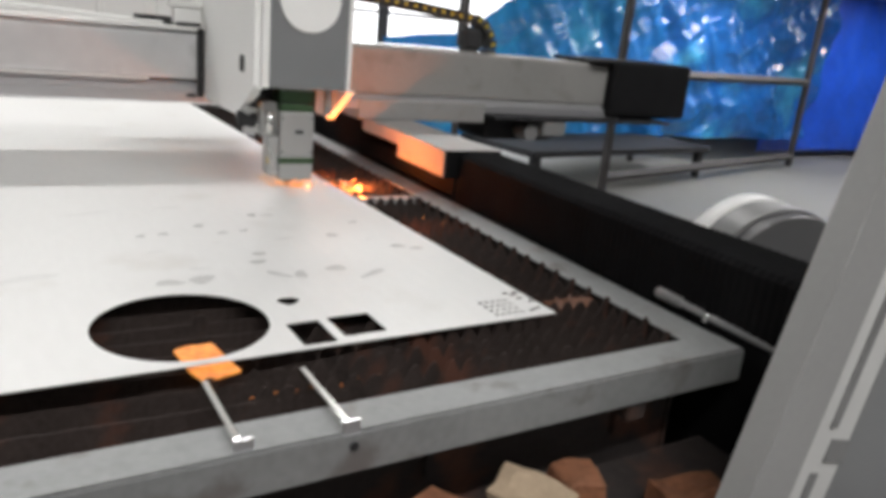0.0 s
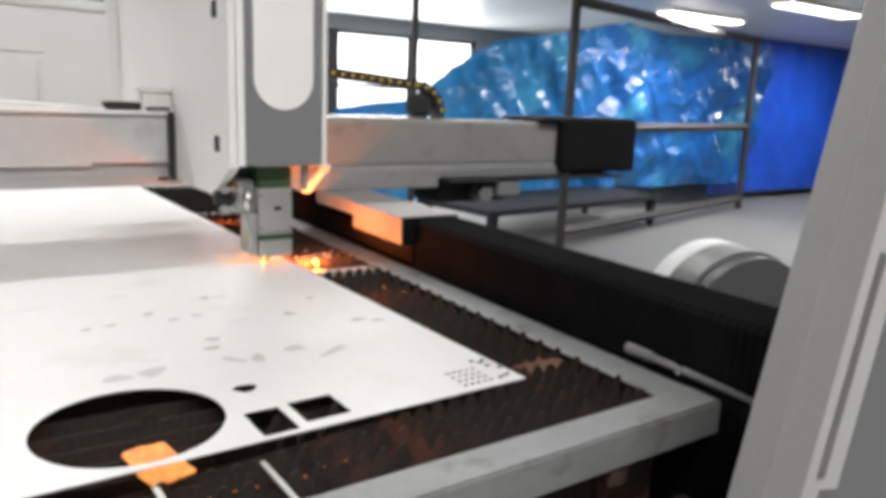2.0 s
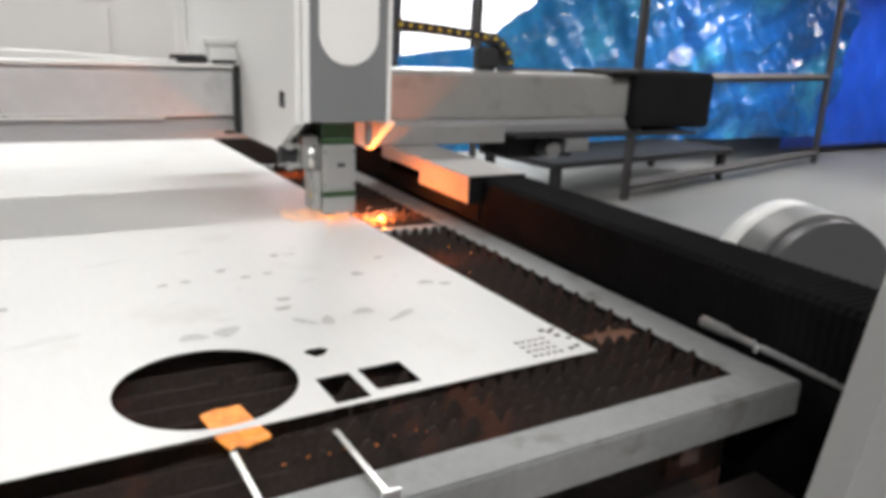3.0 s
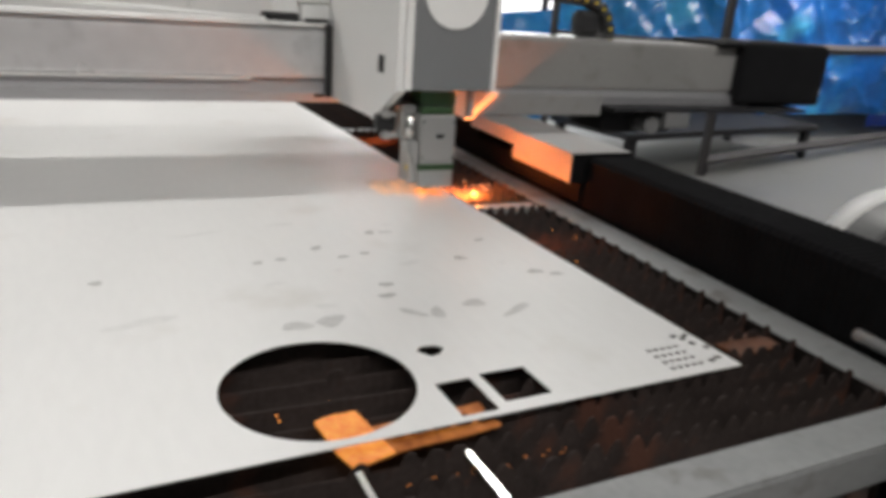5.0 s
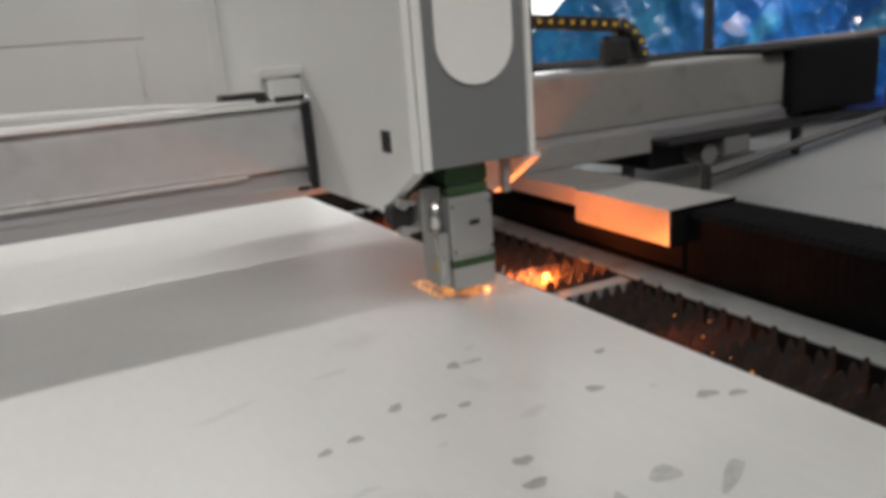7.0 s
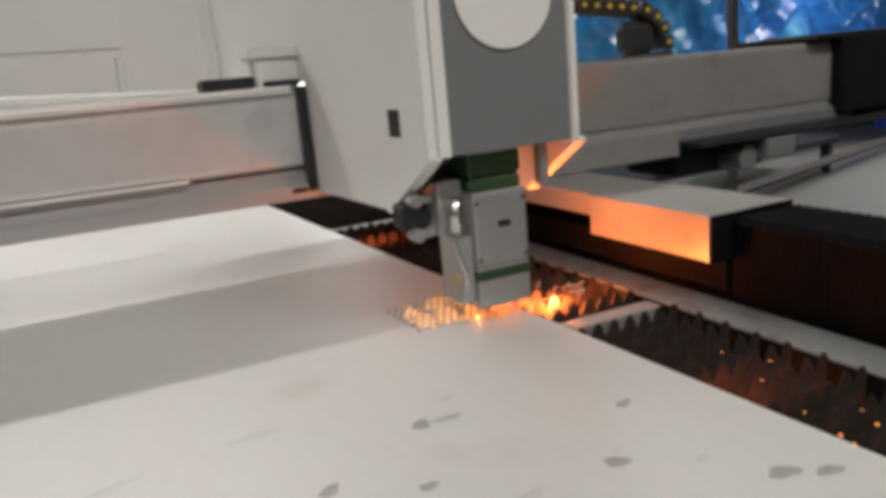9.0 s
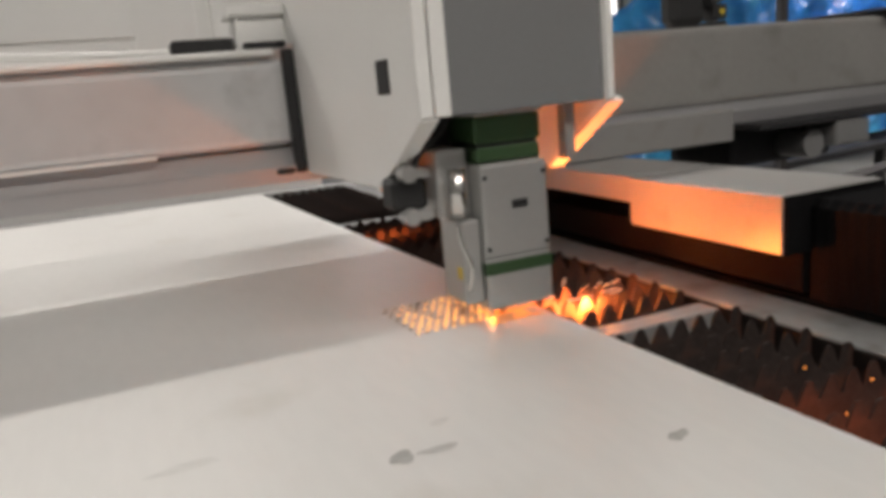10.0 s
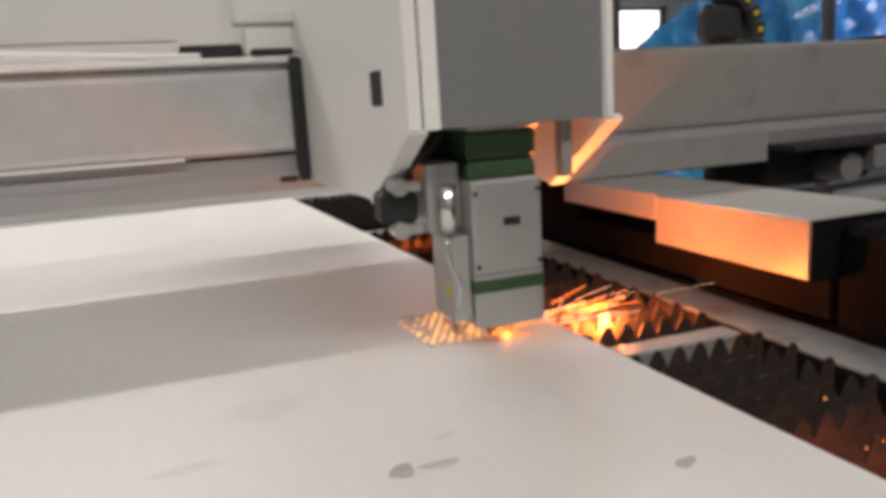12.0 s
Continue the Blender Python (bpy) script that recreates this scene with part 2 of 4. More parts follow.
# ---- hall ----
solid("floor", boxed(-9, 16, -6, 10, -0.2, 0), M["floor"], "grey concrete workshop floor with worn stains", "floor", kind="structure")
solid("ceiling", boxed(-9, 16, -6, 10, 8.0, 8.2), M["ceil"], "pale workshop ceiling", "ceiling", kind="structure")
solid("wall_west", boxed(-9.2, -9, -6, 10, 0, 8.0), M["wall"], "plain pale workshop wall", "wall", kind="structure")
solid("wall_east", boxed(16, 16.2, -6, 10, 0, 8.0), M["wall"], "plain pale workshop wall", "wall", kind="structure")
solid("wall_south", boxed(-9, 16, -6.2, -6, 0, 8.0), M["wall"], "plain pale workshop wall", "wall", kind="structure")
# the north wall with its bright opening
NW = thing("wall_north", "pale workshop wall with a wide bright window opening", "wall", kind="structure")
for n, b in (("wall_panel", (-9, 1.9, 8.4, 8.6, 0, 8.0)), ("wall_panel", (6.2, 16, 8.4, 8.6, 0, 8.0)), ("wall_panel", (1.9, 6.2, 8.4, 8.6, 0, 0.75)), ("wall_panel", (1.9, 6.2, 8.4, 8.6, 2.25, 8.0))):
    part(n, boxed(*b), M["wall"], NW)
WIN = thing("window_1", "wide factory window with thin dark bars, white daylight behind", "window", kind="structure")
for x, w in ((1.93, 0.03), (3.77, 0.075), (5.03, 0.045), (6.17, 0.03)):
    part("window_bar", boxed(x - w, x + w, 8.45, 8.51, 0.75, 2.25), M["rack"], WIN)
for z in (0.78, 1.50, 2.22):
    part("window_bar", boxed(1.9, 6.2, 8.455, 8.505, z - 0.02, z + 0.02), M["rack"], WIN)
solid("backdrop", boxed(-2, 10, 10.2, 10.25, 0, 8.0), M["day"], "bright overcast daylight outside the window", "backdrop", kind="structure")

for lx, ly, power in LAMPS:
    L = thing("ceiling_lamp", "white tube lamp hanging under the ceiling", "lamp", pose(lx, ly, 0), group="hall lamps")
    part("housing", boxed(-1.38, 1.38, -0.09, 0.09, 7.70, 7.78, 0.01), M["white"], L)
    for s in (-0.04, 0.04):
        part("tube", rod(bmesh.new(), (-1.3, s, 7.67), (1.3, s, 7.67), 0.016), M["lampglow"], L, "glowing white tube", True)
    for s in (-1, 1):
        part("hanger", rod(bmesh.new(), (s, 0, 7.78), (s, 0, 8.00), 0.008, 6), M["midgrey"], L)


# ---- the sheet ----
def ring(bm, pts):
    vs = [bm.verts.new((x, y, 0)) for x, y in pts]
    return [bm.edges.new((vs[i], vs[(i + 1) % len(vs)])) for i in range(len(vs))]


def circle(cx, cy, r, n):
    return [(cx + r * math.cos(2 * math.pi * i / n), cy + r * math.sin(2 * math.pi * i / n)) for i in range(n)]


def rect(x0, x1, y0, y1):
    return [(x0, y0), (x1, y0), (x1, y1), (x0, y1)]


HOLES = [circle(-0.681, 0.158, 0.1435, 72), rect(-0.519, -0.459, 0.012, 0.108), rect(-0.441, -0.360, 0.027, 0.114)]
# the fan-shaped hole and the perforated corner
HOLES.append([(-0.502, 0.216), (-0.486, 0.190), (-0.470, 0.193), (-0.453, 0.213), (-0.464, 0.226), (-0.487, 0.228)])
for i in range(5):
    for j in range(4):
        HOLES.append(circle(-0.124 + 0.0150 * i + 0.001 * j, 0.028 + 0.021 * j, 0.0056, 8))
for x, y in ((-0.012, 0.122), (-0.026, 0.112), (-0.036, 0.125), (-0.022, 0.092), (-0.008, 0.072), (-0.018, 0.036), (-0.036, 0.030)):
    HOLES.append(rect(x - 0.008, x + 0.006, y - 0.006, y + 0.006))
# the fresh row of small holes beside the nozzle
for i in range(10):
    for j in range(12):
        HOLES.append(circle(-0.200 + 0.0145 * i + 0.0072 * (j % 2), 1.150 + 0.0132 * j, 0.0058, 6))


def sheet_mesh():
    bm = bmesh.new()
    es = ring(bm, rect(-1.5, 0, 0, 3.15))
    for h in HOLES:
        es += ring(bm, h)
    bmesh.ops.triangle_fill(bm, use_beauty=True, use_dissolve=False, edges=es)
    bmesh.ops.recalc_face_normals(bm, faces=bm.faces)
    if bm.faces[:][0].normal.z < 0:
        bmesh.ops.reverse_faces(bm, faces=bm.faces)
    got = bmesh.ops.extrude_face_region(bm, geom=bm.faces[:])
    bmesh.ops.translate(bm, verts=[v for v in got["geom"] if isinstance(v, bmesh.types.BMVert)], vec=(0, 0, -0.002))
    bmesh.ops.recalc_face_normals(bm, faces=bm.faces)
    return bm


SHEET = solid("steel_sheet", sheet_mesh(), M["sheet"], "pale bare steel sheet with cut holes lying on slats", "metal sheet", pose(0, 0, TOP))


def blot(seed, x, y, rx, ry, turn, faint=False):
    rnd = random.Random(seed)
    bm = bmesh.new()
    n = 18
    ph = [rnd.uniform(0, 6.28) for _ in range(3)]
    vs = []
    for i in range(n):
        a = 2 * math.pi * i / n
        k = 1 + 0.16 * math.sin(2 * a + ph[0]) + 0.13 * math.sin(3 * a + ph[1]) + 0.07 * math.sin(5 * a + ph[2])
        vs.append(bm.verts.new((rx * k * math.cos(a), ry * k * math.sin(a), 0)))
    bm.faces.new(vs)
    part("stain", bm, M["stain_faint" if faint else "stain_soft" if max(rx, ry) > 0.0185 else "stain"], SHEET).matrix_basis = pose(x, y, 0.0005, 0, 0, turn)


BLOTS = [(-0.363, 0.821, .014, .012, 0), (-0.326, 0.816, .019, .008, -10), (-0.517, 0.743, .015, .010, 20), (-0.476, 0.675, .012, .009, 0), (-0.423, 0.684, .010, .009, 0),
         (-0.608, 0.692, .014, .008, 10), (-0.659, 0.683, .014, .007, 15), (-0.444, 0.498, .014, .012, 0), (-0.462, 0.445, .016, .012, 0), (-0.124, 0.706, .013, .008, 30),
         (-0.228, 0.601, .015, .011, 0), (-0.106, 0.481, .018, .012, 0), (-0.067, 0.456, .016, .009, 0), (-0.316, 0.365, .020, .020, 0), (-0.250, 0.314, .038, .012, 25),
         (-0.599, 0.366, .026, .022, 0), (-0.660, 0.362, .024, .019, 0), (-0.447, 0.358, .010, .030, 35), (-0.402, 0.345, .012, .028, -8), (-0.966, 0.652, .014, .010, 0)]
FAINT = [(-0.59, 0.43, .022, .010, 0), (-0.65, 0.56, .018, .008, 0), (-0.30, 0.87, .012, .007, 0), (-0.51, 0.60, .010, .006, 0), (-0.15, 0.55, .010, .007, 0),
         (-0.75, 0.90, .05, .012, 12), (-0.55, 0.93, .035, .010, -5), (-0.90, 0.45, .06, .016, 8), (-0.35, 0.60, .03, .010, 20)]
for k, (x, y, rx, ry, a) in enumerate(FAINT):
    blot(50 + k, x, y, rx, ry, a, True)
for k, (x, y, rx, ry, a) in enumerate(BLOTS):
    blot(k, x, y, rx, ry, a)

# ---- slat table ----
TABLE = thing("cutting_table", "pale grey steel table frame carrying burnt toothed slats", "table", MACHINE)
part("front_rail", prism([(-1.80, -0.322), (0.283, -0.231), (0.283, -0.150), (-1.80, -0.241)], 2, 0.770, 0.838, 0.005), M["frame"], TABLE, "pale grey square rail, scuffed")
part("side_rail", boxed(0.192, 0.283, -0.158, 3.19, 0.745, 0.836, 0.005, 2), M["frame"], TABLE)
part("side_rail", boxed(-1.80, -1.71, -0.158, 3.19, 0.745, 0.836, 0.005, 2), M["frame"], TABLE)
part("rear_rail", boxed(-1.80, 0.283, 3.20, 3.28, 0.745, 0.838, 0.006, 2), M["frame"], TABLE)
for v in (1.035, 2.25):
    part("cross_bar", boxed(-1.70, 0.190, v - 0.022, v + 0.022, 0.77, 0.830, 0.003), M["frame"], TABLE, "pale cross bar dusted with slag")
for x in (-1.4, -0.9, -0.35, 0.05):
    part("bearer", boxed(x - 0.006, x + 0.006, -0.165, 3.49, 0.66, 0.735), M["tray"], TABLE)
# strip added so the rail's inner face stays dark beside the fire lamp
part("rail_inner_dark", boxed(0.187, 0.1915, -0.155, 3.18, 0.746, 0.833), M["rail_dark"], TABLE, "dark strip added along the rail's inner side")
part("scrap_tray", boxed(-1.72, 0.20, -0.16, 3.49, 0.42, 0.45), M["tray"], TABLE, "dark scrap tray under the slats")
part("tray_wall", boxed(-1.72, 0.20, -0.1495, -0.1415, 0.45, 0.745), M["tray"], TABLE)
part("tray_wall", boxed(0.185, 0.191, -0.16, 3.49, 0.45, 0.745), M["tray"], TABLE)
part("base", boxed(-1.66, 0.12, -0.05, 3.2, 0.0, 0.42), M["dark"], TABLE, "dark machine base set back under the table")
for x in (-1.5, 0.02):
    part("roller_bracket", boxed(x - 0.02, x + 0.02, -0.225 + 0.0437 * (x - 0.28), -0.18 + 0.0437 * (x - 0.28), 0.735, 0.769, 0.003), M["tray"], TABLE)


def slat_mesh(seed, worn=0):
    """One strip on edge with pointed, partly burnt teeth."""
    rnd = random.Random(seed)
    bm = bmesh.new()
    t = 0.0015

    def plate(quad):
        f, b = [bm.verts.new((x, -t, z)) for x, z in quad], [bm.verts.new((x, t, z)) for x, z in quad]
        bm.faces.new(f)
        bm.faces.new(b[::-1])
        for i in range(4):
            j = (i + 1) % 4
            bm.faces.new((f[j], f[i], b[i], b[j]))
    x = -1.70
    while x < 0.178:
        plate([(x, 0.0), (x + 0.0345, 0.0), (x + 0.0345, 0.069), (x, 0.069)])
        if ((worn == 1 and -0.93 < x < -0.34) or (worn == 2 and x < -0.66)) and rnd.random() < 0.9:
            plate([(x, 0.069), (x + 0.0345, 0.069), (x + 0.0345, 0.071 + rnd.uniform(0, 0.002)), (x, 0.071 + rnd.uniform(0, 0.002))])
            x += 0.0345
            continue
        h = 0.094 - rnd.choice((0, 0, 0.001, 0.003, 0.006))
        s = rnd.uniform(-0.002, 0.002)
        plate([(x + 0.0015, 0.069), (x + 0.033, 0.069), (x + 0.0255 + s, 0.086), (x + 0.009 + s, 0.086)])
        plate([(x + 0.009 + s, 0.086), (x + 0.0255 + s, 0.086), (x + 0.0205 + s, h), (x + 0.014 + s, h)])
        x += 0.0345
    return bm


SLATS = [mesh_of("slat", slat_mesh(s), M["slat"]) for s in range(4)]
WORN = [mesh_of("slat", slat_mesh(s, 1), M["slat"]) for s in (7, 8)]
FRONT = [mesh_of("slat", slat_mesh(s, 2), M["slat"]) for s in (9, 10)]
v, k = -0.124, 0
while v < 3.1:
    if abs(v - 1.035) > 0.03 and abs(v - 2.25) > 0.03:
        ob = new("slat", FRONT[k % 2] if v < 0.0 else WORN[k % 2] if 0.0 < v < 0.36 else SLATS[k % 4])
        ob.parent = TABLE
        ob.matrix_basis = pose(0, v, TOP - 0.003 - 0.0945)
        k += 1
    v += 0.0608

# ---- side way with its bellows and the carriage blocks ----
BELLOWS = thing("way_bellows", "black folded cloth bellows over the side rail", "bellows", MACHINE)


def bellows_mesh(v0, v1, u0, u1, z0, z1, pitch):
    bm = bmesh.new()
    rows = []
    n = int((v1 - v0) / pitch * 2)
    for i in range(n + 1):
        d = 0.0022 if i % 2 else 0.0
        y = v0 + (v1 - v0) * i / n
        rows.append([bm.verts.new(p) for p in ((u0 + d, y, z0), (u0 + d, y, z1 - d - 0.012), (u0 + d + 0.012, y, z1 - d), (u1 - d, y, z1 - d), (u1 - d, y, z0))])
    for a, b in zip(rows, rows[1:]):
        for i in range(4):
            bm.faces.new((a[i], a[i + 1], b[i + 1], b[i]))
    bm.faces.new(rows[0])
    bm.faces.new(rows[-1][::-1])
    bmesh.ops.recalc_face_normals(bm, faces=bm.faces)
    return bm


part("bellows", bellows_mesh(-0.37, 0.942, 0.292, 0.452, 0.842, 0.992, 0.020), M["cloth"], BELLOWS)
part("bellows", bellows_mesh(1.66, 3.3, 0.292, 0.452, 0.842, 0.992, 0.020), M["cloth"], BELLOWS)
part("way_base", boxed(0.293, 0.46, -0.38, 3.4, 0.60, 0.840), M["cloth"], BELLOWS)
part("way_foot", boxed(0.33, 0.44, -0.3, 3.2, 0.0, 0.60), M["dark"], BELLOWS)

# ---- gantry ----
GANTRY = thing("gantry", "grey steel gantry beam on carriage blocks across the table", "gantry", MACHINE)
part("carriage_block", boxed(0.244, 0.450, 0.949, 1.300, 0.914, 1.001, 0.002), M["box"], GANTRY, "plain steel carriage block lit orange by the sparks")
# thin plate that makes the block's front face black
part("block_front_black", boxed(0.246, 0.449, 0.9435, 0.9485, 0.913, 0.9995), M["cloth"], GANTRY, "black plate over the block's front face")
part("way_skirt", boxed(0.286, 0.44, 0.95, 1.66, 0.85, 0.912), M["cloth"], GANTRY)
part("carriage_plate", boxed(0.246, 0.44, 1.302, 1.640, 0.955, 1.003, 0.002), M["box"], GANTRY)
part("beam_wall", boxed(-1.95, 0.0, 1.60, 1.86, 1.115, 1.275, 0.018, 3), M["beam"], GANTRY, "smooth steel face with dull smears")
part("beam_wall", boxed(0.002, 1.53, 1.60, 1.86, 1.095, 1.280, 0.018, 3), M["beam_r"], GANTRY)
part("lower_ledge", prism([(1.585, 1.045), (1.90, 1.045), (1.90, 1.11), (1.62, 1.11), (1.585, 1.075)], 0, -1.95, 1.50), M["alu"], GANTRY)
part("guide_strip", boxed(-1.95, -0.55, 1.590, 1.599, 1.113, 1.119), M["rim"], GANTRY, "bright guide strip")
# lip coloured white to carry the highlight along the beam's top edge
part("top_lip", boxed(-1.95, -0.32, 1.585, 1.70, 1.279, 1.292, 0.004), M["rim"], GANTRY, "upper lip of the beam, whitened for the highlight on its edge")
part("end_cap", boxed(1.41, 1.89, 1.55, 1.90, 1.05, 1.305, 0.03, 3), M["cap"], GANTRY, "black rounded end cover")
part("cap_lip", boxed(1.30, 1.415, 1.56, 1.88, 1.282, 1.300, 0.006), M["cap"], GANTRY, "black lip of the end cover")
part("beam_foot", boxed(0.20, 0.765, 1.575, 1.88, 1.004, 1.083, 0.004), M["box"], GANTRY, "pale foot plate under the beam")
part("under_motor", boxed(0.80, 1.15, 1.62, 1.86, 0.93, 1.028, 0.01), M["dark"], GANTRY)
part("under_plate", boxed(0.77, 1.75, 1.50, 1.88, 1.030, 1.043), M["dark"], GANTRY)
part("motor_box", boxed(1.02, 1.14, 1.50, 1.60, 0.965, 1.027, 0.006), M["midgrey"], GANTRY)
part("motor", rod(bmesh.new(), (0.98, 1.62, 0.975), (0.98, 1.53, 0.975), 0.035, 20), M["midgrey"], GANTRY)

# cable chain on the beam
CHAIN = thing("cable_chain", "black plastic cable chain with yellow pips looping over the beam", "cable chain", MACHINE)
path = []
for i in range(18):
    path.append((0.0 + 0.042 * i, 1.466 - 0.046 * (i / 17) ** 1.5))
for i in range(1, 6):
    a = math.pi / 2 - i * math.pi / 9
    path.append((0.722 + 0.12 * math.cos(a), 1.30 + 0.12 * math.sin(a)))
LINK = mesh_of("link", boxed(-0.0195, 0.0195, -0.035, 0.035, -0.021, 0.021, 0.004), M["black"])
PIP = mesh_of("pip", rod(bmesh.new(), (0, -0.0355, 0), (0, -0.040, 0), 0.007, 8), M["yellow"])
for i, (x, z) in enumerate(path):
    q = path[min(i + 1, len(path) - 1)]
    p = path[i - 1] if i == len(path) - 1 else (x, z)
    ang = math.degrees(math.atan2(q[1] - p[1], q[0] - p[0]))
    for me in (LINK, PIP):
        ob = new(me.name, me)
        ob.parent = CHAIN
        ob.matrix_basis = pose(x, 1.73, z, 0, -ang, 0)
part("chain_tray", boxed(-0.02, 0.86, 1.69, 1.77, 1.281, 1.287), M["chrome"], CHAIN)
part("chain_end", boxed(0.69, 0.80, 1.697, 1.763, 1.287, 1.385, 0.02), M["black"], CHAIN)

# ---- cutting head: rides on the beam ----
HEAD = thing("laser_cutter", "white and grey laser head cover with a metal cutting head below", "laser head", MACHINE)
UL, UR, VF, VB, VR = -0.270, 0.020, 1.050, 1.592, 2.40
SIDE = [(VF, 1.160), (VF, 1.95), (VR, 1.95), (VR, 1.300), (VB, 1.300), (VB, 1.058), (VF + 0.165, 1.058)]
FLARE = 0.030   # the cover widens towards the beam by this much


def flared(bm):
    for v in bm.verts:
        v.co.x -= FLARE * (v.co.y - VF) / (VB - VF)
    return bm


UB = UL - FLARE
part("side_panel", flared(prism(SIDE, 0, UL, UL + 0.012)), M["white"], HEAD, "white side panel with small dark slots")
part("side_panel", prism(SIDE, 0, UR - 0.012, UR), M["white"], HEAD)
part("front_panel", boxed(UL + 0.043, UR - 0.012, VF + 0.004, VF + 0.016, 1.158, 1.95), M["graypanel"], HEAD, "mid grey front panel")
for a, b in ((UL - 0.001, UL + 0.018), (UL + 0.021, UL + 0.043), (UR - 0.011, UR + 0.001)):
    part("corner_trim", boxed(a, b, VF - 0.006, VF + 0.012, 1.157, 1.95, 0.002), M["rim"], HEAD, "white edge trim")
for u in (UL - 0.001, UR - 0.011):
    trim = prism([(VF - 0.004, 1.154), (VF + 0.163, 1.052), (VF + 0.171, 1.058), (VF + 0.005, 1.161)], 0, u, u + 0.026)
    part("lower_trim", flared(trim) if u < -0.1 else trim, M["rim"], HEAD)
part("bottom_plate", boxed(UL + 0.012, UR - 0.012, VF + 0.016, VB, 1.166, 1.172), M["midgrey"], HEAD)
part("back_panel", boxed(UL - 0.115, UR - 0.0125, VR - 0.012, VR - 0.001, 1.302, 1.949), M["white"], HEAD)
part("top_plate", boxed(UL - 0.13, UR, VF, VR, 1.951, 1.958), M["white"], HEAD)


def stadium(w, z0, z1, n=20):
    r = w / 2
    pts = [(r * math.cos(math.pi + math.pi * i / n), z0 + r + r * math.sin(math.pi + math.pi * i / n)) for i in range(n + 1)]
    return pts + [(r * math.cos(math.pi * i / n), z1 - r + r * math.sin(math.pi * i / n)) for i in range(n + 1)]


CU = (UL + 0.043 + UR - 0.012) / 2
part("window_plate", prism([(CU + a, b) for a, b in stadium(0.178, 1.318, 1.86)], 1, VF - 0.001, VF + 0.0035), M["rim"], HEAD, "white rounded plate")
for z in (1.191, 1.57):
    part("slot", flared(boxed(UL - 0.002, UL + 0.001, 1.136, 1.178, z, z + 0.046, 0.001)), M["black"], HEAD)
part("gap_seal", boxed(UB - 0.024, UB - 0.001, VB - 0.012, VB + 0.006, 1.06, 1.290, 0.006, 2), M["black"], HEAD)
part("gap_seal", boxed(UB - 0.090, UB - 0.012, VB - 0.012, VB + 0.006, 1.2935, 1.305, 0.004), M["black"], HEAD)
part("seal_foot", boxed(UB - 0.060, UB - 0.025, VB - 0.010, VB - 0.002, 1.060, 1.072, 0.003), M["black"], HEAD)
part("back_bracket", boxed(UB - 0.095, UB - 0.001, 1.625, 1.70, 1.295, 1.352, 0.006), M["white"], HEAD)
part("back_bracket", boxed(UB - 0.110, UB - 0.001, 1.615, 1.70, 1.353, 1.375, 0.004), M["white"], HEAD)
part("slide_block", boxed(UB - 0.21, UB - 0.10, 1.62, 1.70, 1.293, 1.318, 0.004), M["black"], HEAD)
# the head itself
HU, HV = -0.137, 1.135   # nozzle axis
part("body", boxed(HU - 0.042, HU + 0.062, HV - 0.055, HV + 0.045, 0.880, 1.086, 0.005, 2), M["headgrey"], HEAD, "plain metal head body")
part("sensor_port", boxed(HU + 0.004, HU + 0.028, HV - 0.0565, HV - 0.054, 1.022, 1.033), M["black"], HEAD)
part("green_band", boxed(HU - 0.0425, HU + 0.0625, HV - 0.0555, HV + 0.0455, 0.931, 0.949), M["green"], HEAD, "green anodised band")
part("top_block", boxed(HU - 0.040, HU + 0.060, HV - 0.046, HV + 0.045, 1.087, 1.108, 0.003), M["green"], HEAD)
part("top_block", boxed(HU - 0.042, HU + 0.064, HV - 0.050, HV + 0.047, 1.151, 1.164, 0.002), M["headgrey"], HEAD)
part("top_block", boxed(HU - 0.036, HU + 0.056, HV - 0.042, HV + 0.043, 1.1085, 1.113), M["dark"], HEAD)
part("top_block", boxed(HU - 0.041, HU + 0.061, HV - 0.047, HV + 0.045, 1.1135, 1.150, 0.003), M["green"], HEAD, "green anodised block")
part("side_block", boxed(HU - 0.092, HU - 0.043, HV - 0.022, HV + 0.05, 1.015, 1.110, 0.006, 2), M["headgrey"], HEAD)
part("drawer", boxed(HU - 0.072, HU - 0.043, HV - 0.045, HV + 0.03, 0.892, 1.012, 0.004, 2), M["headgrey"], HEAD, "narrow side plate")
part("cylinder", rod(bmesh.new(), (HU - 0.072, HV - 0.045, 1.02), (HU - 0.072, HV - 0.045, 1.085), 0.012, 16), M["chrome"], HEAD, "", True)
for z in (1.022, 1.082):
    part("lug", rod(boxed(HU - 0.125, HU - 0.095, HV - 0.01, HV + 0.01, z - 0.007, z + 0.007, 0.004, 2), (HU - 0.127, HV - 0.013, z), (HU - 0.127, HV + 0.013, z), 0.012, 14), M["headgrey"], HEAD)
part("connector", boxed(HU - 0.15, HU - 0.098, HV + 0.0, HV + 0.05, 1.03, 1.075, 0.006), M["black"], HEAD)
part("lower_cone", rod(bmesh.new(), (HU, HV, 0.866), (HU, HV, 0.880), 0.015, 24, 0.030), M["headgrey"], HEAD, "", True)
part("nozzle", rod(bmesh.new(), (HU, HV, 0.8545), (HU, HV, 0.866), 0.004, 20, 0.012), M["brass"], HEAD, "copper nozzle tip", True)


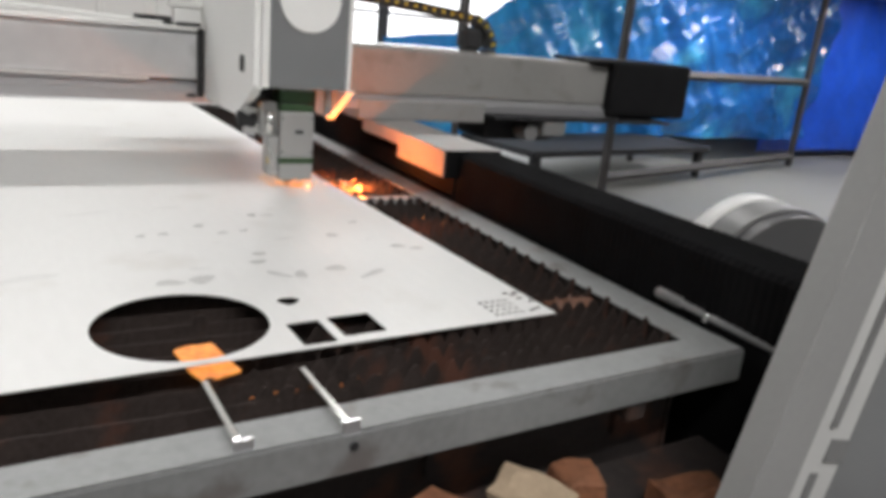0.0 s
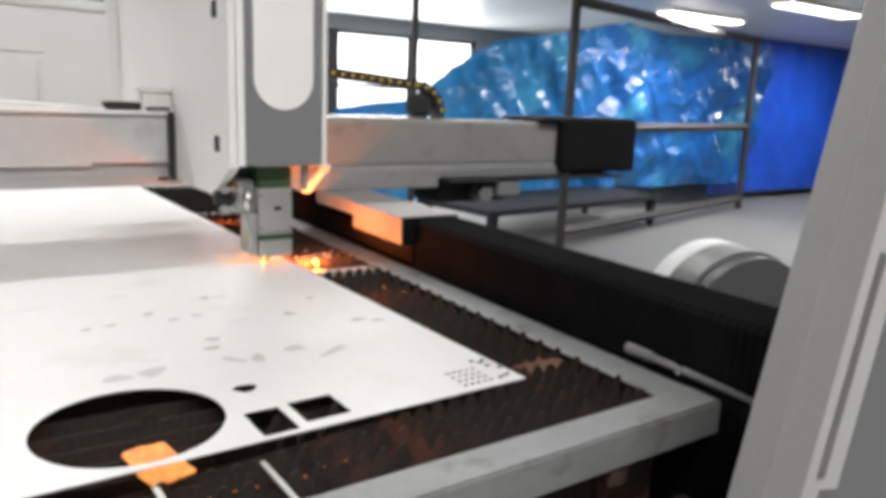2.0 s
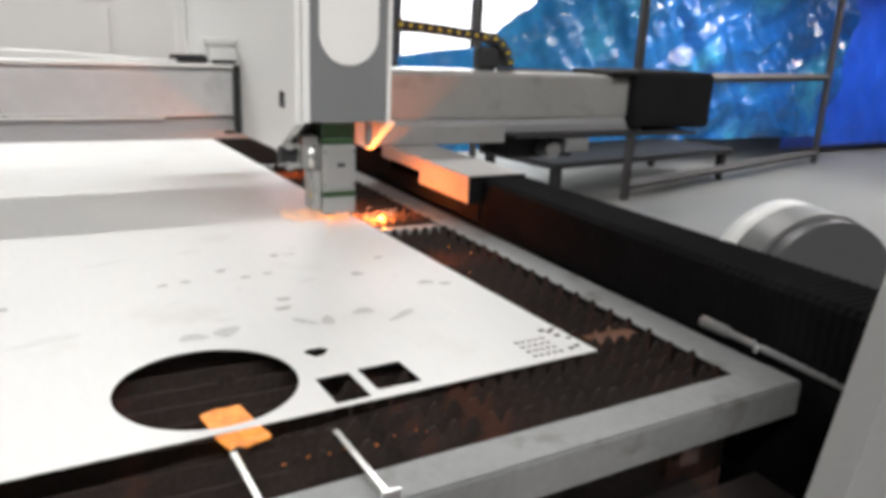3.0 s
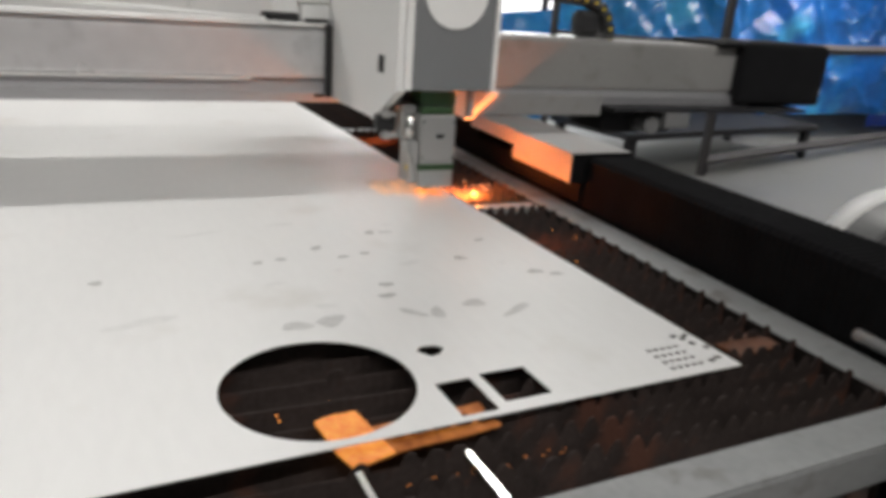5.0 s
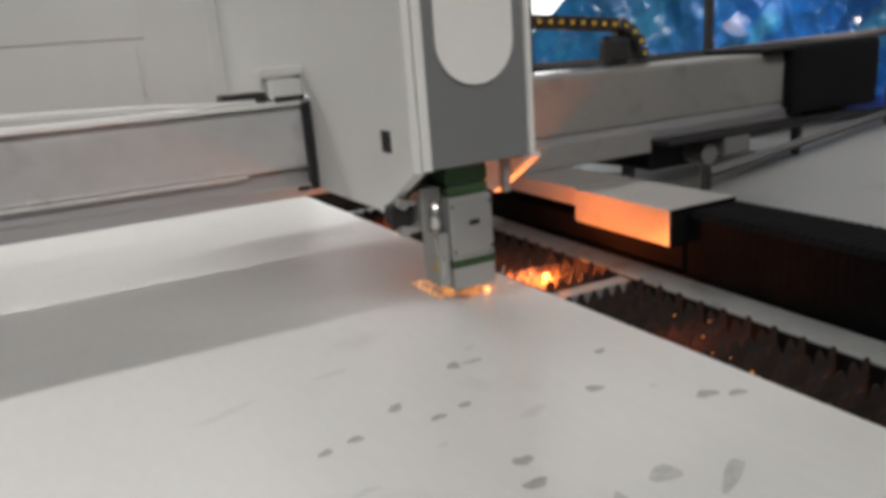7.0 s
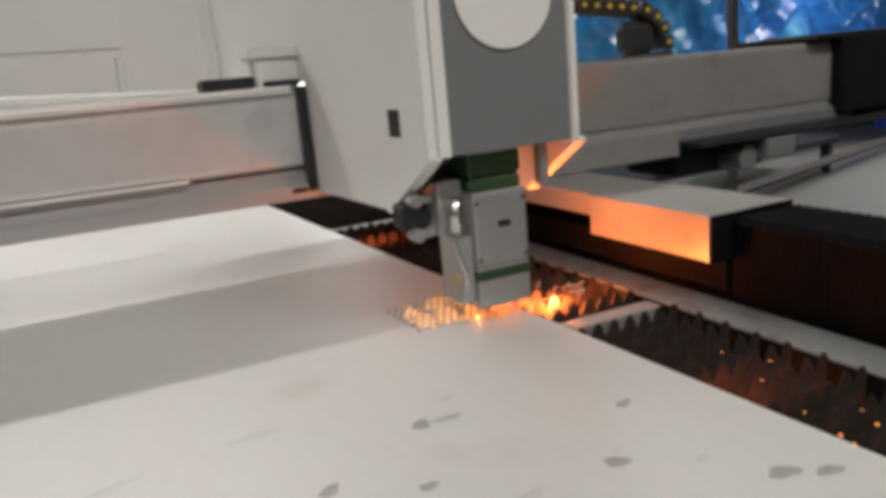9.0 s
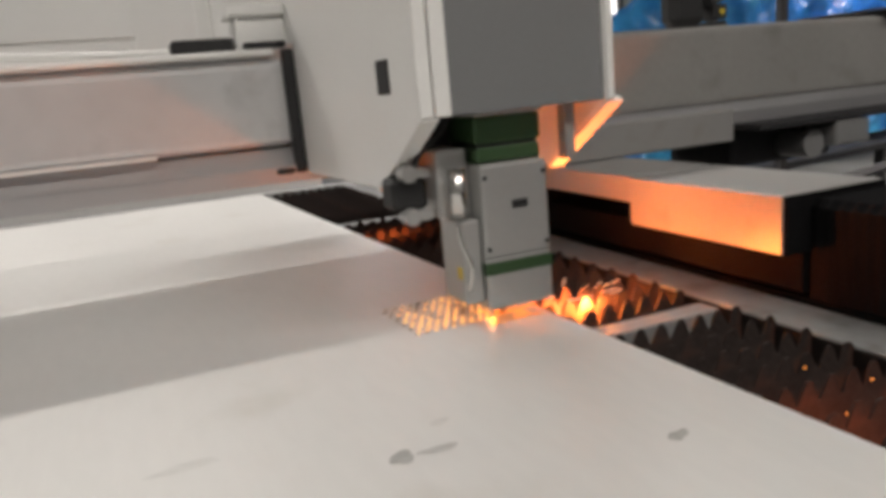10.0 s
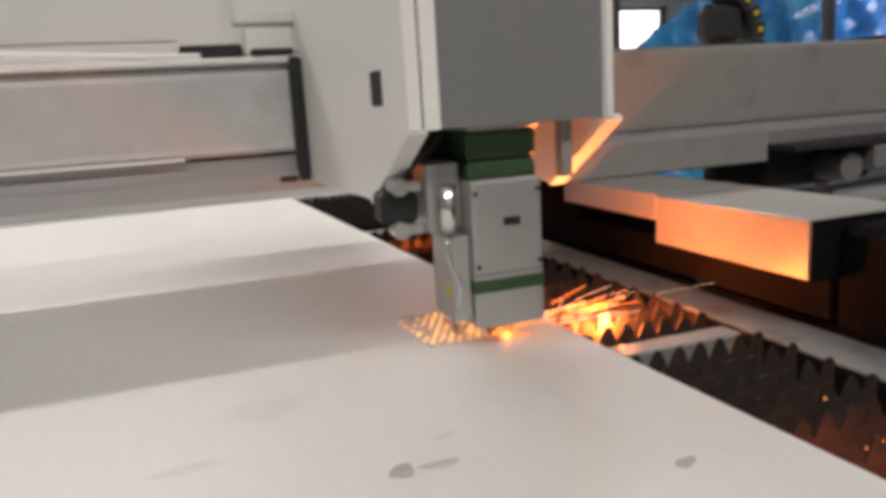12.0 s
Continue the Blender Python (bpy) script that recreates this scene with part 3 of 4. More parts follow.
def tube(pts, r, n=8):
    """One skin swept along a run of points."""
    bm = bmesh.new()
    pts = [Vector(p) for p in pts]
    rings = []
    for i, p in enumerate(pts):
        d = (pts[min(i + 1, len(pts) - 1)] - pts[max(i - 1, 0)]).normalized()
        q = d.to_track_quat("Z", "Y")
        rings.append([bm.verts.new(p + q @ Vector((r * math.cos(2 * math.pi * k / n), r * math.sin(2 * math.pi * k / n), 0))) for k in range(n)])
    for a, b in zip(rings, rings[1:]):
        for k in range(n):
            bm.faces.new((a[k], a[(k + 1) % n], b[(k + 1) % n], b[k]))
    bm.faces.new(rings[0][::-1])
    bm.faces.new(rings[-1])
    return bm


def bend(pts, steps=5):
    """A smooth run through the given points."""
    out = []
    for i in range(len(pts) - 1):
        p0, p1, p2, p3 = (Vector(pts[max(0, min(len(pts) - 1, j))]) for j in (i - 1, i, i + 1, i + 2))
        for s in range(steps):
            t = s / steps
            out.append(0.5 * ((2 * p1) + (p2 - p0) * t + (2 * p0 - 5 * p1 + 4 * p2 - p3) * t * t + (3 * p1 - p0 - 3 * p2 + p3) * t ** 3))
    return out + [Vector(pts[-1])]


part("cable", tube(bend([(HU + 0.05, HV - 0.01, 1.15), (HU + 0.066, HV - 0.02, 1.10), (HU + 0.064, HV - 0.02, 1.03), (HU + 0.054, HV - 0.01, 0.985)]), 0.0035), M["black"], HEAD, "thin black cable", True)
part("gas_hose", tube(bend([(HU - 0.078, HV - 0.052, 1.01), (HU - 0.076, HV - 0.056, 0.98), (HU - 0.066, HV - 0.058, 0.95), (HU - 0.068, HV - 0.05, 0.915)]), 0.0032), M["chrome"], HEAD, "thin bright hose", True)
for z in (0.968, 1.068):
    for s in (-0.036, 0.056):
        part("screw", rod(bmesh.new(), (HU + s, HV - 0.0555, z), (HU + s, HV - 0.0575, z), 0.0032, 10), M["dark"], HEAD)
part("seam", boxed(HU - 0.0425, HU + 0.0625, HV - 0.0556, HV - 0.0548, 0.9560, 0.9570), M["dark"], HEAD)
part("dust_window", boxed(HU - 0.0735, HU - 0.0715, HV - 0.038, HV - 0.024, 0.928, 0.945), M["yellow"], HEAD, "small yellow label")
part("top_ring", rod(bmesh.new(), (HU + 0.01, HV, 1.150), (HU + 0.01, HV, 1.168), 0.038, 28), M["dark"], HEAD, "", True)
part("motor_plate", boxed(HU - 0.10, HU + 0.10, HV + 0.05, HV + 0.062, 1.07, 1.166, 0.002), M["dark"], HEAD)
part("ball_screw", rod(bmesh.new(), (HU - 0.09, HV + 0.03, 1.11), (HU - 0.09, HV + 0.03, 1.166), 0.010, 16), M["chrome"], HEAD, "", True)
part("cable", tube(bend([(HU - 0.12, HV + 0.01, 1.05), (HU - 0.115, HV - 0.01, 1.10), (HU - 0.08, HV - 0.02, 1.135), (HU - 0.05, HV - 0.01, 1.165)]), 0.004), M["black"], HEAD, "thin black cable", True)
part("brace", boxed(UR - 0.06, UR - 0.045, VF + 0.03, VF + 0.05, 1.08, 1.165), M["box"], HEAD)

# sparks at the nozzle
SPARKS = thing("cutting_sparks", "orange sparks spraying from the cut under the nozzle", "sparks", MACHINE, kind="stuff")


def spark_mesh(seed, n, u0, u1, spread, r):
    rnd = random.Random(seed)
    bm = bmesh.new()
    for _ in range(n):
        d = rnd.uniform(u0, u1)
        a = rnd.gauss(0, spread)
        z = 0.853 + abs(rnd.gauss(0, 0.008))
        p = Vector((HU + d * math.cos(a), HV + d * math.sin(a), z))
        q = p + Vector((math.cos(a), math.sin(a), rnd.uniform(-0.05, 0.15))) * rnd.uniform(0.006, 0.028)
        rod(bm, p, q, r * rnd.uniform(0.5, 1.2), 4)
    return bm


part("spark_spray", spark_mesh(2, 26, 0.006, 0.05, 0.9, 0.0007), M["spark"], SPARKS, "orange streaks")
part("spark_core", spark_mesh(5, 5, 0.004, 0.014, 3.0, 0.0006), M["spark"], SPARKS, "small bright core of the cut")

# glowing bits that fly or lie below the cut
def fire_under(seed):
    """A rough sheet of flame just below the perforated patch."""
    rnd = random.Random(seed)
    bm = bmesh.new()
    nx, ny = 22, 24
    vs = [[bm.verts.new((HU - 0.125 + 0.145 * i / nx, HV + 0.004 + 0.165 * j / ny, 0.8435 + rnd.uniform(-0.003, 0.003))) for j in range(ny + 1)] for i in range(nx + 1)]
    for i in range(nx):
        for j in range(ny):
            if noise.noise(Vector((i * 0.23, j * 0.2, 5.0))) + 0.62 - abs(j / ny - 0.4) * 0.7 > rnd.uniform(0.0, 0.55):
                bm.faces.new((vs[i][j], vs[i + 1][j], vs[i + 1][j + 1], vs[i][j + 1]))
    bmesh.ops.delete(bm, geom=[v for v in bm.verts if not v.link_faces], context="VERTS")
    return bm


part("fire_patch", fire_under(4), M["fire"], SPARKS, "orange fire shining through small holes")


def streaks(seed, n, x0, x1, y0, y1, z0, z1, lo, hi, r):
    rnd = random.Random(seed)
    bm = bmesh.new()
    for _ in range(n):
        p = Vector((rnd.uniform(x0, x1), rnd.uniform(y0, y1), rnd.uniform(z0, z1)))
        a = rnd.gauss(0.25, 0.35)
        rod(bm, p, p + Vector((math.cos(a), math.sin(a), rnd.uniform(-0.1, 0.12))) * rnd.uniform(lo, hi), r, 4)
    return bm


part("spark_streak", streaks(3, 9, HU + 0.06, HU + 0.20, HV - 0.03, HV + 0.06, 0.852, 0.862, 0.010, 0.05, 0.0005), M["spark_hot"], SPARKS, "long thin white-orange streaks")


# a short burst of sparks that rests between the slats, leaps out over the sheet and falls back
BURST = thing("spark_burst", "fan of long white-orange sparks thrown from the cut", "sparks", MACHINE, kind="stuff")


def burst_mesh(seed, n, far, r):
    rnd = random.Random(seed)
    bm = bmesh.new()
    for _ in range(n):
        a = rnd.gauss(-0.22, 0.20)
        d0 = far * rnd.random() ** 1.6
        k = rnd.uniform(0.012, 0.06) * (0.4 + d0 / far)
        z = 0.853 + d0 * rnd.uniform(-0.01, 0.07)
        p = Vector((HU + 0.01 + d0 * math.cos(a), HV + d0 * math.sin(a), z))
        rod(bm, p, p + Vector((math.cos(a), math.sin(a), rnd.uniform(-0.06, 0.06))) * k, r * rnd.uniform(0.5, 1.1), 4)
    return bm


part("flash", burst_mesh(23, 150, 0.085, 0.0016), M["spark_white"], BURST, "white-hot heart of the burst")
part("streaks", burst_mesh(21, 90, 0.33, 0.0007), M["spark_hot"], BURST, "long white-orange streaks")
part("streaks", burst_mesh(22, 60, 0.20, 0.0008), M["spark"], BURST, "orange streaks")

# one round flash that stands at the nozzle for a moment
FLASH = thing("spark_flash", "round flash of sparks about the nozzle tip", "sparks", MACHINE, kind="stuff")


def flash_mesh(seed, n, near, far, r):
    rnd = random.Random(seed)
    bm = bmesh.new()
    for _ in range(n):
        a = rnd.uniform(0, 2 * math.pi)
        d0 = near + (far - near) * rnd.random() ** 1.5
        d = Vector((math.cos(a), math.sin(a) * 0.8, rnd.uniform(0.0, 0.12)))
        p = Vector((HU, HV, 0.8535)) + d * d0
        rod(bm, p, p + d * rnd.uniform(0.006, 0.024), r * rnd.uniform(0.5, 1.2), 4)
    return bm


part("core", flash_mesh(41, 150, 0.004, 0.045, 0.0017), M["spark_white"], FLASH, "white-hot heart of the flash")
part("halo", flash_mesh(42, 200, 0.030, 0.088, 0.0011), M["spark"], FLASH, "orange rim of the flash")

# a low fan of long sparks that flickers over the slats beside the cut
FAN = thing("spark_fan", "thin long sparks streaking low over the slats", "sparks", MACHINE, kind="stuff")


def fan_mesh(seed, n, near, far, r):
    rnd = random.Random(seed)
    bm = bmesh.new()
    for _ in range(n):
        a = rnd.gauss(0.02, 0.17)
        d0 = rnd.uniform(near, far)
        k = rnd.uniform(0.03, 0.10)
        p = Vector((HU + 0.03 + d0 * math.cos(a), HV + 0.02 + d0 * math.sin(a), 0.854 + d0 * rnd.uniform(-0.02, 0.10)))
        rod(bm, p, p + Vector((math.cos(a), math.sin(a), rnd.uniform(0.0, 0.10))) * k, r * rnd.uniform(0.5, 1.2), 4)
    return bm


part("streaks", fan_mesh(31, 16, 0.03, 0.26, 0.0004), M["spark_hot"], FAN, "long white-orange streaks")
part("streaks", fan_mesh(32, 14, 0.02, 0.18, 0.0005), M["spark"], FAN, "orange streaks")

SLAG = thing("glowing_slag", "small glowing slag drops scattered on the slats", "slag", kind="stuff")
rnd = random.Random(11)
bm = bmesh.new()
for _ in range(34):
    x, y = rnd.uniform(0.03, 0.17), rnd.uniform(0.35, 0.80)
    bmesh.ops.create_icosphere(bm, subdivisions=1, radius=rnd.uniform(0.0012, 0.0026), matrix=Matrix.Translation((x, y, rnd.uniform(0.79, 0.835))))
part("drops", bm, M["spark"], SLAG)
LOOSE = thing("glowing_slag", "few glowing slag drops lying low in the round hole", "slag", kind="stuff")
bm = bmesh.new()
for _ in range(5):
    x, y = rnd.uniform(-0.76, -0.66), rnd.uniform(0.12, 0.2)
    bmesh.ops.create_icosphere(bm, subdivisions=1, radius=0.0018, matrix=Matrix.Translation((x, y, rnd.uniform(0.79, 0.82))))
part("drops", bm, M["spark"], LOOSE)


TROUGH = thing("glowing_slag", "few glowing slag drops lying in the front trough", "slag", kind="stuff")
bm = bmesh.new()
for k in range(16):
    x, y = -0.63 + 0.017 * k + rnd.uniform(-0.012, 0.012), rnd.choice((-0.058, -0.052, 0.018, 0.026)) + rnd.uniform(-0.008, 0.008)
    if y > 0:
        y = -0.02 - rnd.uniform(0, 0.02)
    rod(bm, (x, y, 0.807), (x + rnd.uniform(0.002, 0.007), y + 0.001, 0.807), rnd.uniform(0.0008, 0.0018), 6)
part("drops", bm, M["glow_mid"], TROUGH)


# spark light on the slats below the sheet, added as thin self-glowing plates
def lit_patch(x0, x1, y0, y1, z, tilt, m, label, turn=8):
    bm = boxed(x0, x1, y0, y1, -0.003, 0.003, 0.0015)
    bmesh.ops.subdivide_edges(bm, edges=bm.edges[:], cuts=2, use_grid_fill=True)
    for v in bm.verts:
        v.co.z += 0.004 * noise.noise(v.co * 40)
        v.co.x += 0.004 * noise.noise(v.co * 25 + Vector((3, 1, 2)))
    cx, cy = (x0 + x1) / 2, (y0 + y1) / 2
    bmesh.ops.translate(bm, verts=bm.verts, vec=(-cx, -cy, 0))
    return solid("lit_slat_patch", bm, M[m], label, "offcut", pose(cx, cy, z, tilt, 0, turn), group="hot offcuts")


LIT_PATCH = lit_patch(-0.705, -0.640, -0.028, 0.088, 0.8385, 0, "lit_patch", "orange spark light on the dark slats, added as a glowing plate")
STRIP = lit_patch(-0.640, -0.462, 0.000, 0.066, 0.8260, 0, "glow_mid", "orange spark light across the slats, added as a long glowing strip", 2)
lit_patch(0.066, 0.180, 0.066, 0.128, 0.822, 0, "glow_dim", "dull red light between the slats, added as a dim glowing plate")

# clamps on the front rail
CLAMP = thing("plate_stop", "bright bent steel stop bolted to the front rail", "bracket", pose(-0.698, -0.226, 0.838), group="front stops")
part("arm", boxed(-0.005, 0.005, 0.0, 0.165, 0.001, 0.016, 0.001), M["chrome"], CLAMP, "thin bright arm")
part("plate", boxed(-0.006, 0.020, -0.006, 0.0, -0.050, 0.016, 0.001), M["alu"], CLAMP)
part("bolt", rod(bmesh.new(), (0.010, -0.006, -0.022), (0.010, -0.012, -0.022), 0.007, 6), M["dark"], CLAMP)
copy_thing(CLAMP, pose(-0.553, -0.232, 0.838))

# hold-down rod beside the table's corner
RODT = thing("latch_rod", "grey steel latch rod beside the table corner", "latch", pose(0.284, -0.03, 0.852))
part("shaft", rod(bmesh.new(), (0, 0.0, 0.012), (0.0, -0.30, 0.0), 0.0075, 14), M["midgrey"], RODT, "", True)
part("knob", rod(bmesh.new(), (0, 0.03, 0.013), (0, -0.035, 0.011), 0.0115, 14), M["midgrey"], RODT, "", True)
part("clip", boxed(-0.011, 0.011, -0.112, -0.100, -0.005, 0.018, 0.003), M["chrome"], RODT)

# scrap below the front rail
RUSTY, TAN = "rust-brown offcut of sheet lying under the table", "torn tan cardboard lying under the table"
PILE = [("scrap_piece", RUSTY, -0.47, -0.30, 0.000, 0.22, 0.11, 0.050, 12, 0, "rust"), ("scrap_piece", RUSTY, -0.44, -0.28, 0.055, 0.16, 0.09, 0.030, 28, 8, "rust"), ("scrap_piece", RUSTY, -0.56, -0.33, 0.002, 0.10, 0.08, 0.060, -20, 0, "rust"),
        ("cardboard_piece", TAN, -0.245, -0.275, 0.000, 0.075, 0.13, 0.085, 32, 0, "card"), ("cardboard_piece", TAN, -0.17, -0.33, 0.000, 0.09, 0.10, 0.040, 40, 0, "card"), ("scrap_piece", RUSTY, -0.14, -0.265, 0.000, 0.08, 0.07, 0.080, -15, 0, "rust"),
        ("wood_block", "orange-brown wooden block lying under the table", 0.045, -0.345, 0.000, 0.13, 0.07, 0.055, -10, 0, "rust"), ("cardboard_piece", TAN, -0.66, -0.36, 0.000, 0.13, 0.08, 0.030, 15, 0, "card")]
for nm, lb, x, y, lift, w, d, h, a, tip, m in PILE:
    bm = boxed(-w / 2, w / 2, -d / 2, d / 2, 0, h, 0.003)
    bmesh.ops.subdivide_edges(bm, edges=bm.edges[:], cuts=3, use_grid_fill=True)
    for v in bm.verts:
        k = min(1.0, v.co.z / h)
        v.co += k * 0.016 * Vector((noise.noise(v.co * 16 + Vector((x * 9, 1, 0))), noise.noise(v.co * 16 + Vector((4, y * 7, 0))), noise.noise(v.co * 20 + Vector((x * 5, y * 3, 2)))))
    solid(nm, bm, M[m], lb, "scrap", pose(x, y, 0.608 + lift, 0, tip, a), group="scrap")
solid("lower_shelf", boxed(-1.7, 0.42, -0.62, -0.17, 0.58, 0.608, 0.003), M["tray"], "dark dirty shelf below the table's front rail", "shelf")

# the leaning upright near the table's corner
POST = thing("enclosure_upright", "grey and white sheet-metal upright with long slots", "upright", pose(-0.228, -0.45, 0.0, 0, 14.6, 0))
part("column", boxed(0.0, 0.110, -0.05, 0.0, 0.03, 2.2, 0.004, 2), M["upright"], POST, "plain grey column face")
part("slot_plate", boxed(0.111, 0.240, -0.040, -0.012, 0.02, 2.2, 0.003), M["slotplate"], POST, "white slotted plate")
for z0, z1 in ((0.60, 0.82), (0.90, 1.25), (1.33, 1.68)):
    part("slot", boxed(0.160, 0.180, -0.043, -0.0395, z0, z1), M["midgrey"], POST)
part("cross_slot", boxed(0.1805, 0.240, -0.043, -0.0395, 0.84, 0.88), M["midgrey"], POST)
part("hinge_strip", boxed(0.241, 0.258, -0.036, -0.016, 0.02, 2.2, 0.003), M["midgrey"], POST)
part("dark_panel", boxed(0.259, 1.2, -0.034, -0.020, 0.0, 2.2), M["graypanel"], POST, "dark grey sheet panel")

# roll beyond the side way
ROLL = thing("steel_drum", "grey drum with a white painted side lying on the floor", "drum", pose(2.24, 1.12, 0.366, 0, 0, -107))


def ring_band(a, b, r):
    return rod(bmesh.new(), (a, 0, 0), (b, 0, 0), r, 64)


part("white_side", ring_band(-0.10, 0.015, 0.366), M["drumwhite"], ROLL, "white painted side", True)
part("grey_flange", ring_band(0.016, 0.19, 0.363), M["flange"], ROLL, "mid grey flange")
part("end_cap", ring_band(0.191, 0.27, 0.345), M["drumend"], ROLL, "dark grey end plate")

# white cabinet behind the gantry
CAB = thing("machine_cabinet", "large white sheet-metal cabinet behind the gantry", "cabinet")
part("body", boxed(-5.2, 0.50, 4.0, 4.7, 0.0, 1.80, 0.006), M["white"], CAB)
part("top_rim", boxed(-5.22, 0.52, 3.98, 4.72, 1.801, 1.86, 0.01), M["rim"], CAB, "raised white rim")
for x0, x1 in ((-5.0, -3.4), (-3.3, -1.7), (-1.6, -0.30)):
    d = part("door", boxed(x0, x1, 3.985, 3.999, 0.15, 1.53, 0.003), M["white"], CAB)
    part("upper_panel", boxed(x0, x1, 3.985, 3.999, 1.545, 1.78, 0.003), M["white"], CAB)
    part("handle", boxed(x1 - 0.05, x1 - 0.03, 3.955, 3.984, 1.25, 1.50, 0.004), M["rim"], d)
# light cable lying on the beam
solid("white_cable", tube(bend([(-1.9, 1.66, 1.315), (-1.3, 1.64, 1.322), (-0.9, 1.62, 1.314), (-0.62, 1.61, 1.300), (-0.50, 1.61, 1.297)]), 0.006), M["rim"], "thin white cable lying along the beam", "cable", MACHINE, smooth=True)

# mezzanine and its lamps
MEZZ = thing("mezzanine", "low grey mezzanine with a white edge board", "mezzanine", kind="structure")
part("soffit", prism([(3.52, 8.38), (3.61, 4.8), (3.66, 0.9), (15.9, 0.9), (15.9, 8.38)], 2, 2.45, 2.60), M["white"], MEZZ, "plain white underside")
part("edge_board", prism([(3.44, 8.38), (3.58, 0.88), (3.65, 0.88), (3.51, 8.38)], 2, 2.43, 2.52), M["white"], MEZZ, "white edge board")
for y in (8.30, 6.85, 5.40, 3.95, 2.50, 1.05):
    part("mullion", boxed(3.53, 3.60, y - 0.05, y + 0.05, 2.61, 4.6), M["white"], MEZZ, "white window post")
for y in (6.85, 5.40, 3.95, 2.50, 1.05):
    part("pane", boxed(3.56, 3.57, y + 0.052, y + 1.398, 2.61, 4.6), M["office_glass"], MEZZ, "grey office window pane")
for x, y in MEZZ_LAMPS:
    L = thing("ceiling_lamp", "short glowing lamp under the mezzanine", "lamp", pose(x, y, 2.385), group="mezzanine lamps")
    part("housing", boxed(-0.7, 0.7, -0.14, 0.14, 0.02, 0.085, 0.01), M["white"], L)
    part("tube", boxed(-0.66, 0.66, -0.11, 0.11, 0.0, 0.019, 0.006), M["lampglow"], L, "glowing white diffuser")


# blue sheeting on its steel frame
def film_top(x):
    """The sagging upper edge of the film."""
    run = ((2.3, 1.24), (3.2, 1.36), (3.72, 1.72), (4.22, 2.0), (5.3, 2.18), (6.26, 2.38), (7.25, 2.30), (9.5, 2.36))
    for (xa, za), (xb, zb) in zip(run, run[1:]):
        if x <= xb:
            return za + (zb - za) * (x - xa) / (xb - xa)
    return run[-1][1]


def sheeting(x0, x1, z0, z1, y, amp, seed, nx, nz, film=False):
    bm = bmesh.new()
    rows = []
    for i in range(nx + 1):
        col = []
        for j in range(nz + 1):
            s, t = i / nx, j / nz
            x = x0 + (x1 - x0) * s
            z = z0 + ((film_top(x) if film else z1) - z0) * t
            p = Vector((x * 1.1 + z * 0.8, z * 0.5 - x * 0.2, seed))
            d = amp * (noise.noise(p) + 0.6 * noise.noise(p * 3.1) + 0.4 * abs(noise.noise(Vector((x * 5 + z * 3, z * 1.6, seed)))))
            if film:
                d += amp * (0.75 * abs(noise.noise(Vector((x * 1.7 - z * 2.6, z * 1.5 + x * 0.9, seed + 3)))) + 0.20 * abs(noise.noise(Vector((x * 4 - z * 7, z * 3 + x * 2, seed)))) + 0.05 * abs(noise.noise(Vector((x * 11 + z * 5, z * 9, seed)))))
            col.append(bm.verts.new((x, y + d, z)))
        rows.append(col)
    for a, b in zip(rows, rows[1:]):
        for j in range(nz):
            bm.faces.new((a[j], b[j], b[j + 1], a[j + 1]))
    return bm


TARP = thing("blue_tarp", "deep blue tarpaulin hung behind the steel rack", "tarpaulin")
for x0, x1 in ((8.6, 12.1), (12.1, 15.6)):
    ob = part("tarp_panel", sheeting(x0, x1, 0.10, 2.44, 5.75, 0.05, 2.0, 46, 40), M["tarp"], TARP, "", True)
    ob.modifiers.new("thickness", "SOLIDIFY").thickness = 0.004
FILM = thing("plastic_film", "crumpled shiny blue plastic film hung over the rack", "film")
for x0, x1 in ((2.3, 4.2), (4.2, 6.0), (6.0, 7.75), (7.75, 9.4)):
    part("film_panel", sheeting(x0, x1, 0.32, 2.42, 5.45, 0.16, 7.0, 90, 100, True), M["film"], FILM, "", True)
FR = thing("tarp_rack", "dark brown square-tube steel rack in front of the blue film", "rack")
A, B = Vector((4.10, 4.15, 0)), Vector((8.50, 5.15, 0))


def bar(a, b, r):
    return rod(bmesh.new(), a, b, r * 1.41, 4)


for k in (0.0, 1.0):
    p = A.lerp(B, k)
    part("upright", boxed(p.x - 0.032, p.x + 0.032, p.y - 0.032, p.y + 0.032, 0, 2.35, 0.004), M["rack"], FR)
for z in (0.14, 1.14, 2.30):
    part("rail", bar(A + Vector((0, 0, z)), B + Vector((0, 0, z)), 0.035), M["rack"], FR)
C = Vector((2.83, 4.9, 0))
part("upright", boxed(C.x - 0.025, C.x + 0.025, C.y - 0.025, C.y + 0.025, 0, 2.35, 0.003), M["rack"], FR)
part("rail", bar(C + Vector((0, 0, 1.14)), A + Vector((0, 0, 1.14)), 0.03), M["rack"], FR)

BENCH = thing("low_trolley", "low dark steel trolley standing behind the machine", "trolley", pose(4.2, 4.75, 0, 0, 0, 6))
part("deck", boxed(-0.9, 1.9, -0.35, 0.75, 0.30, 0.36, 0.006), M["dark"], BENCH)
for x in (-0.8, 1.8):
    for y in (-0.28, 0.68):
        part("leg", boxed(x - 0.04, x + 0.04, y - 0.04, y + 0.04, 0.08, 0.30), M["dark"], BENCH)
        part("caster", rod(bmesh.new(), (x, y - 0.025, 0.045), (x, y + 0.025, 0.045), 0.045, 16), M["black"], BENCH, "", True)

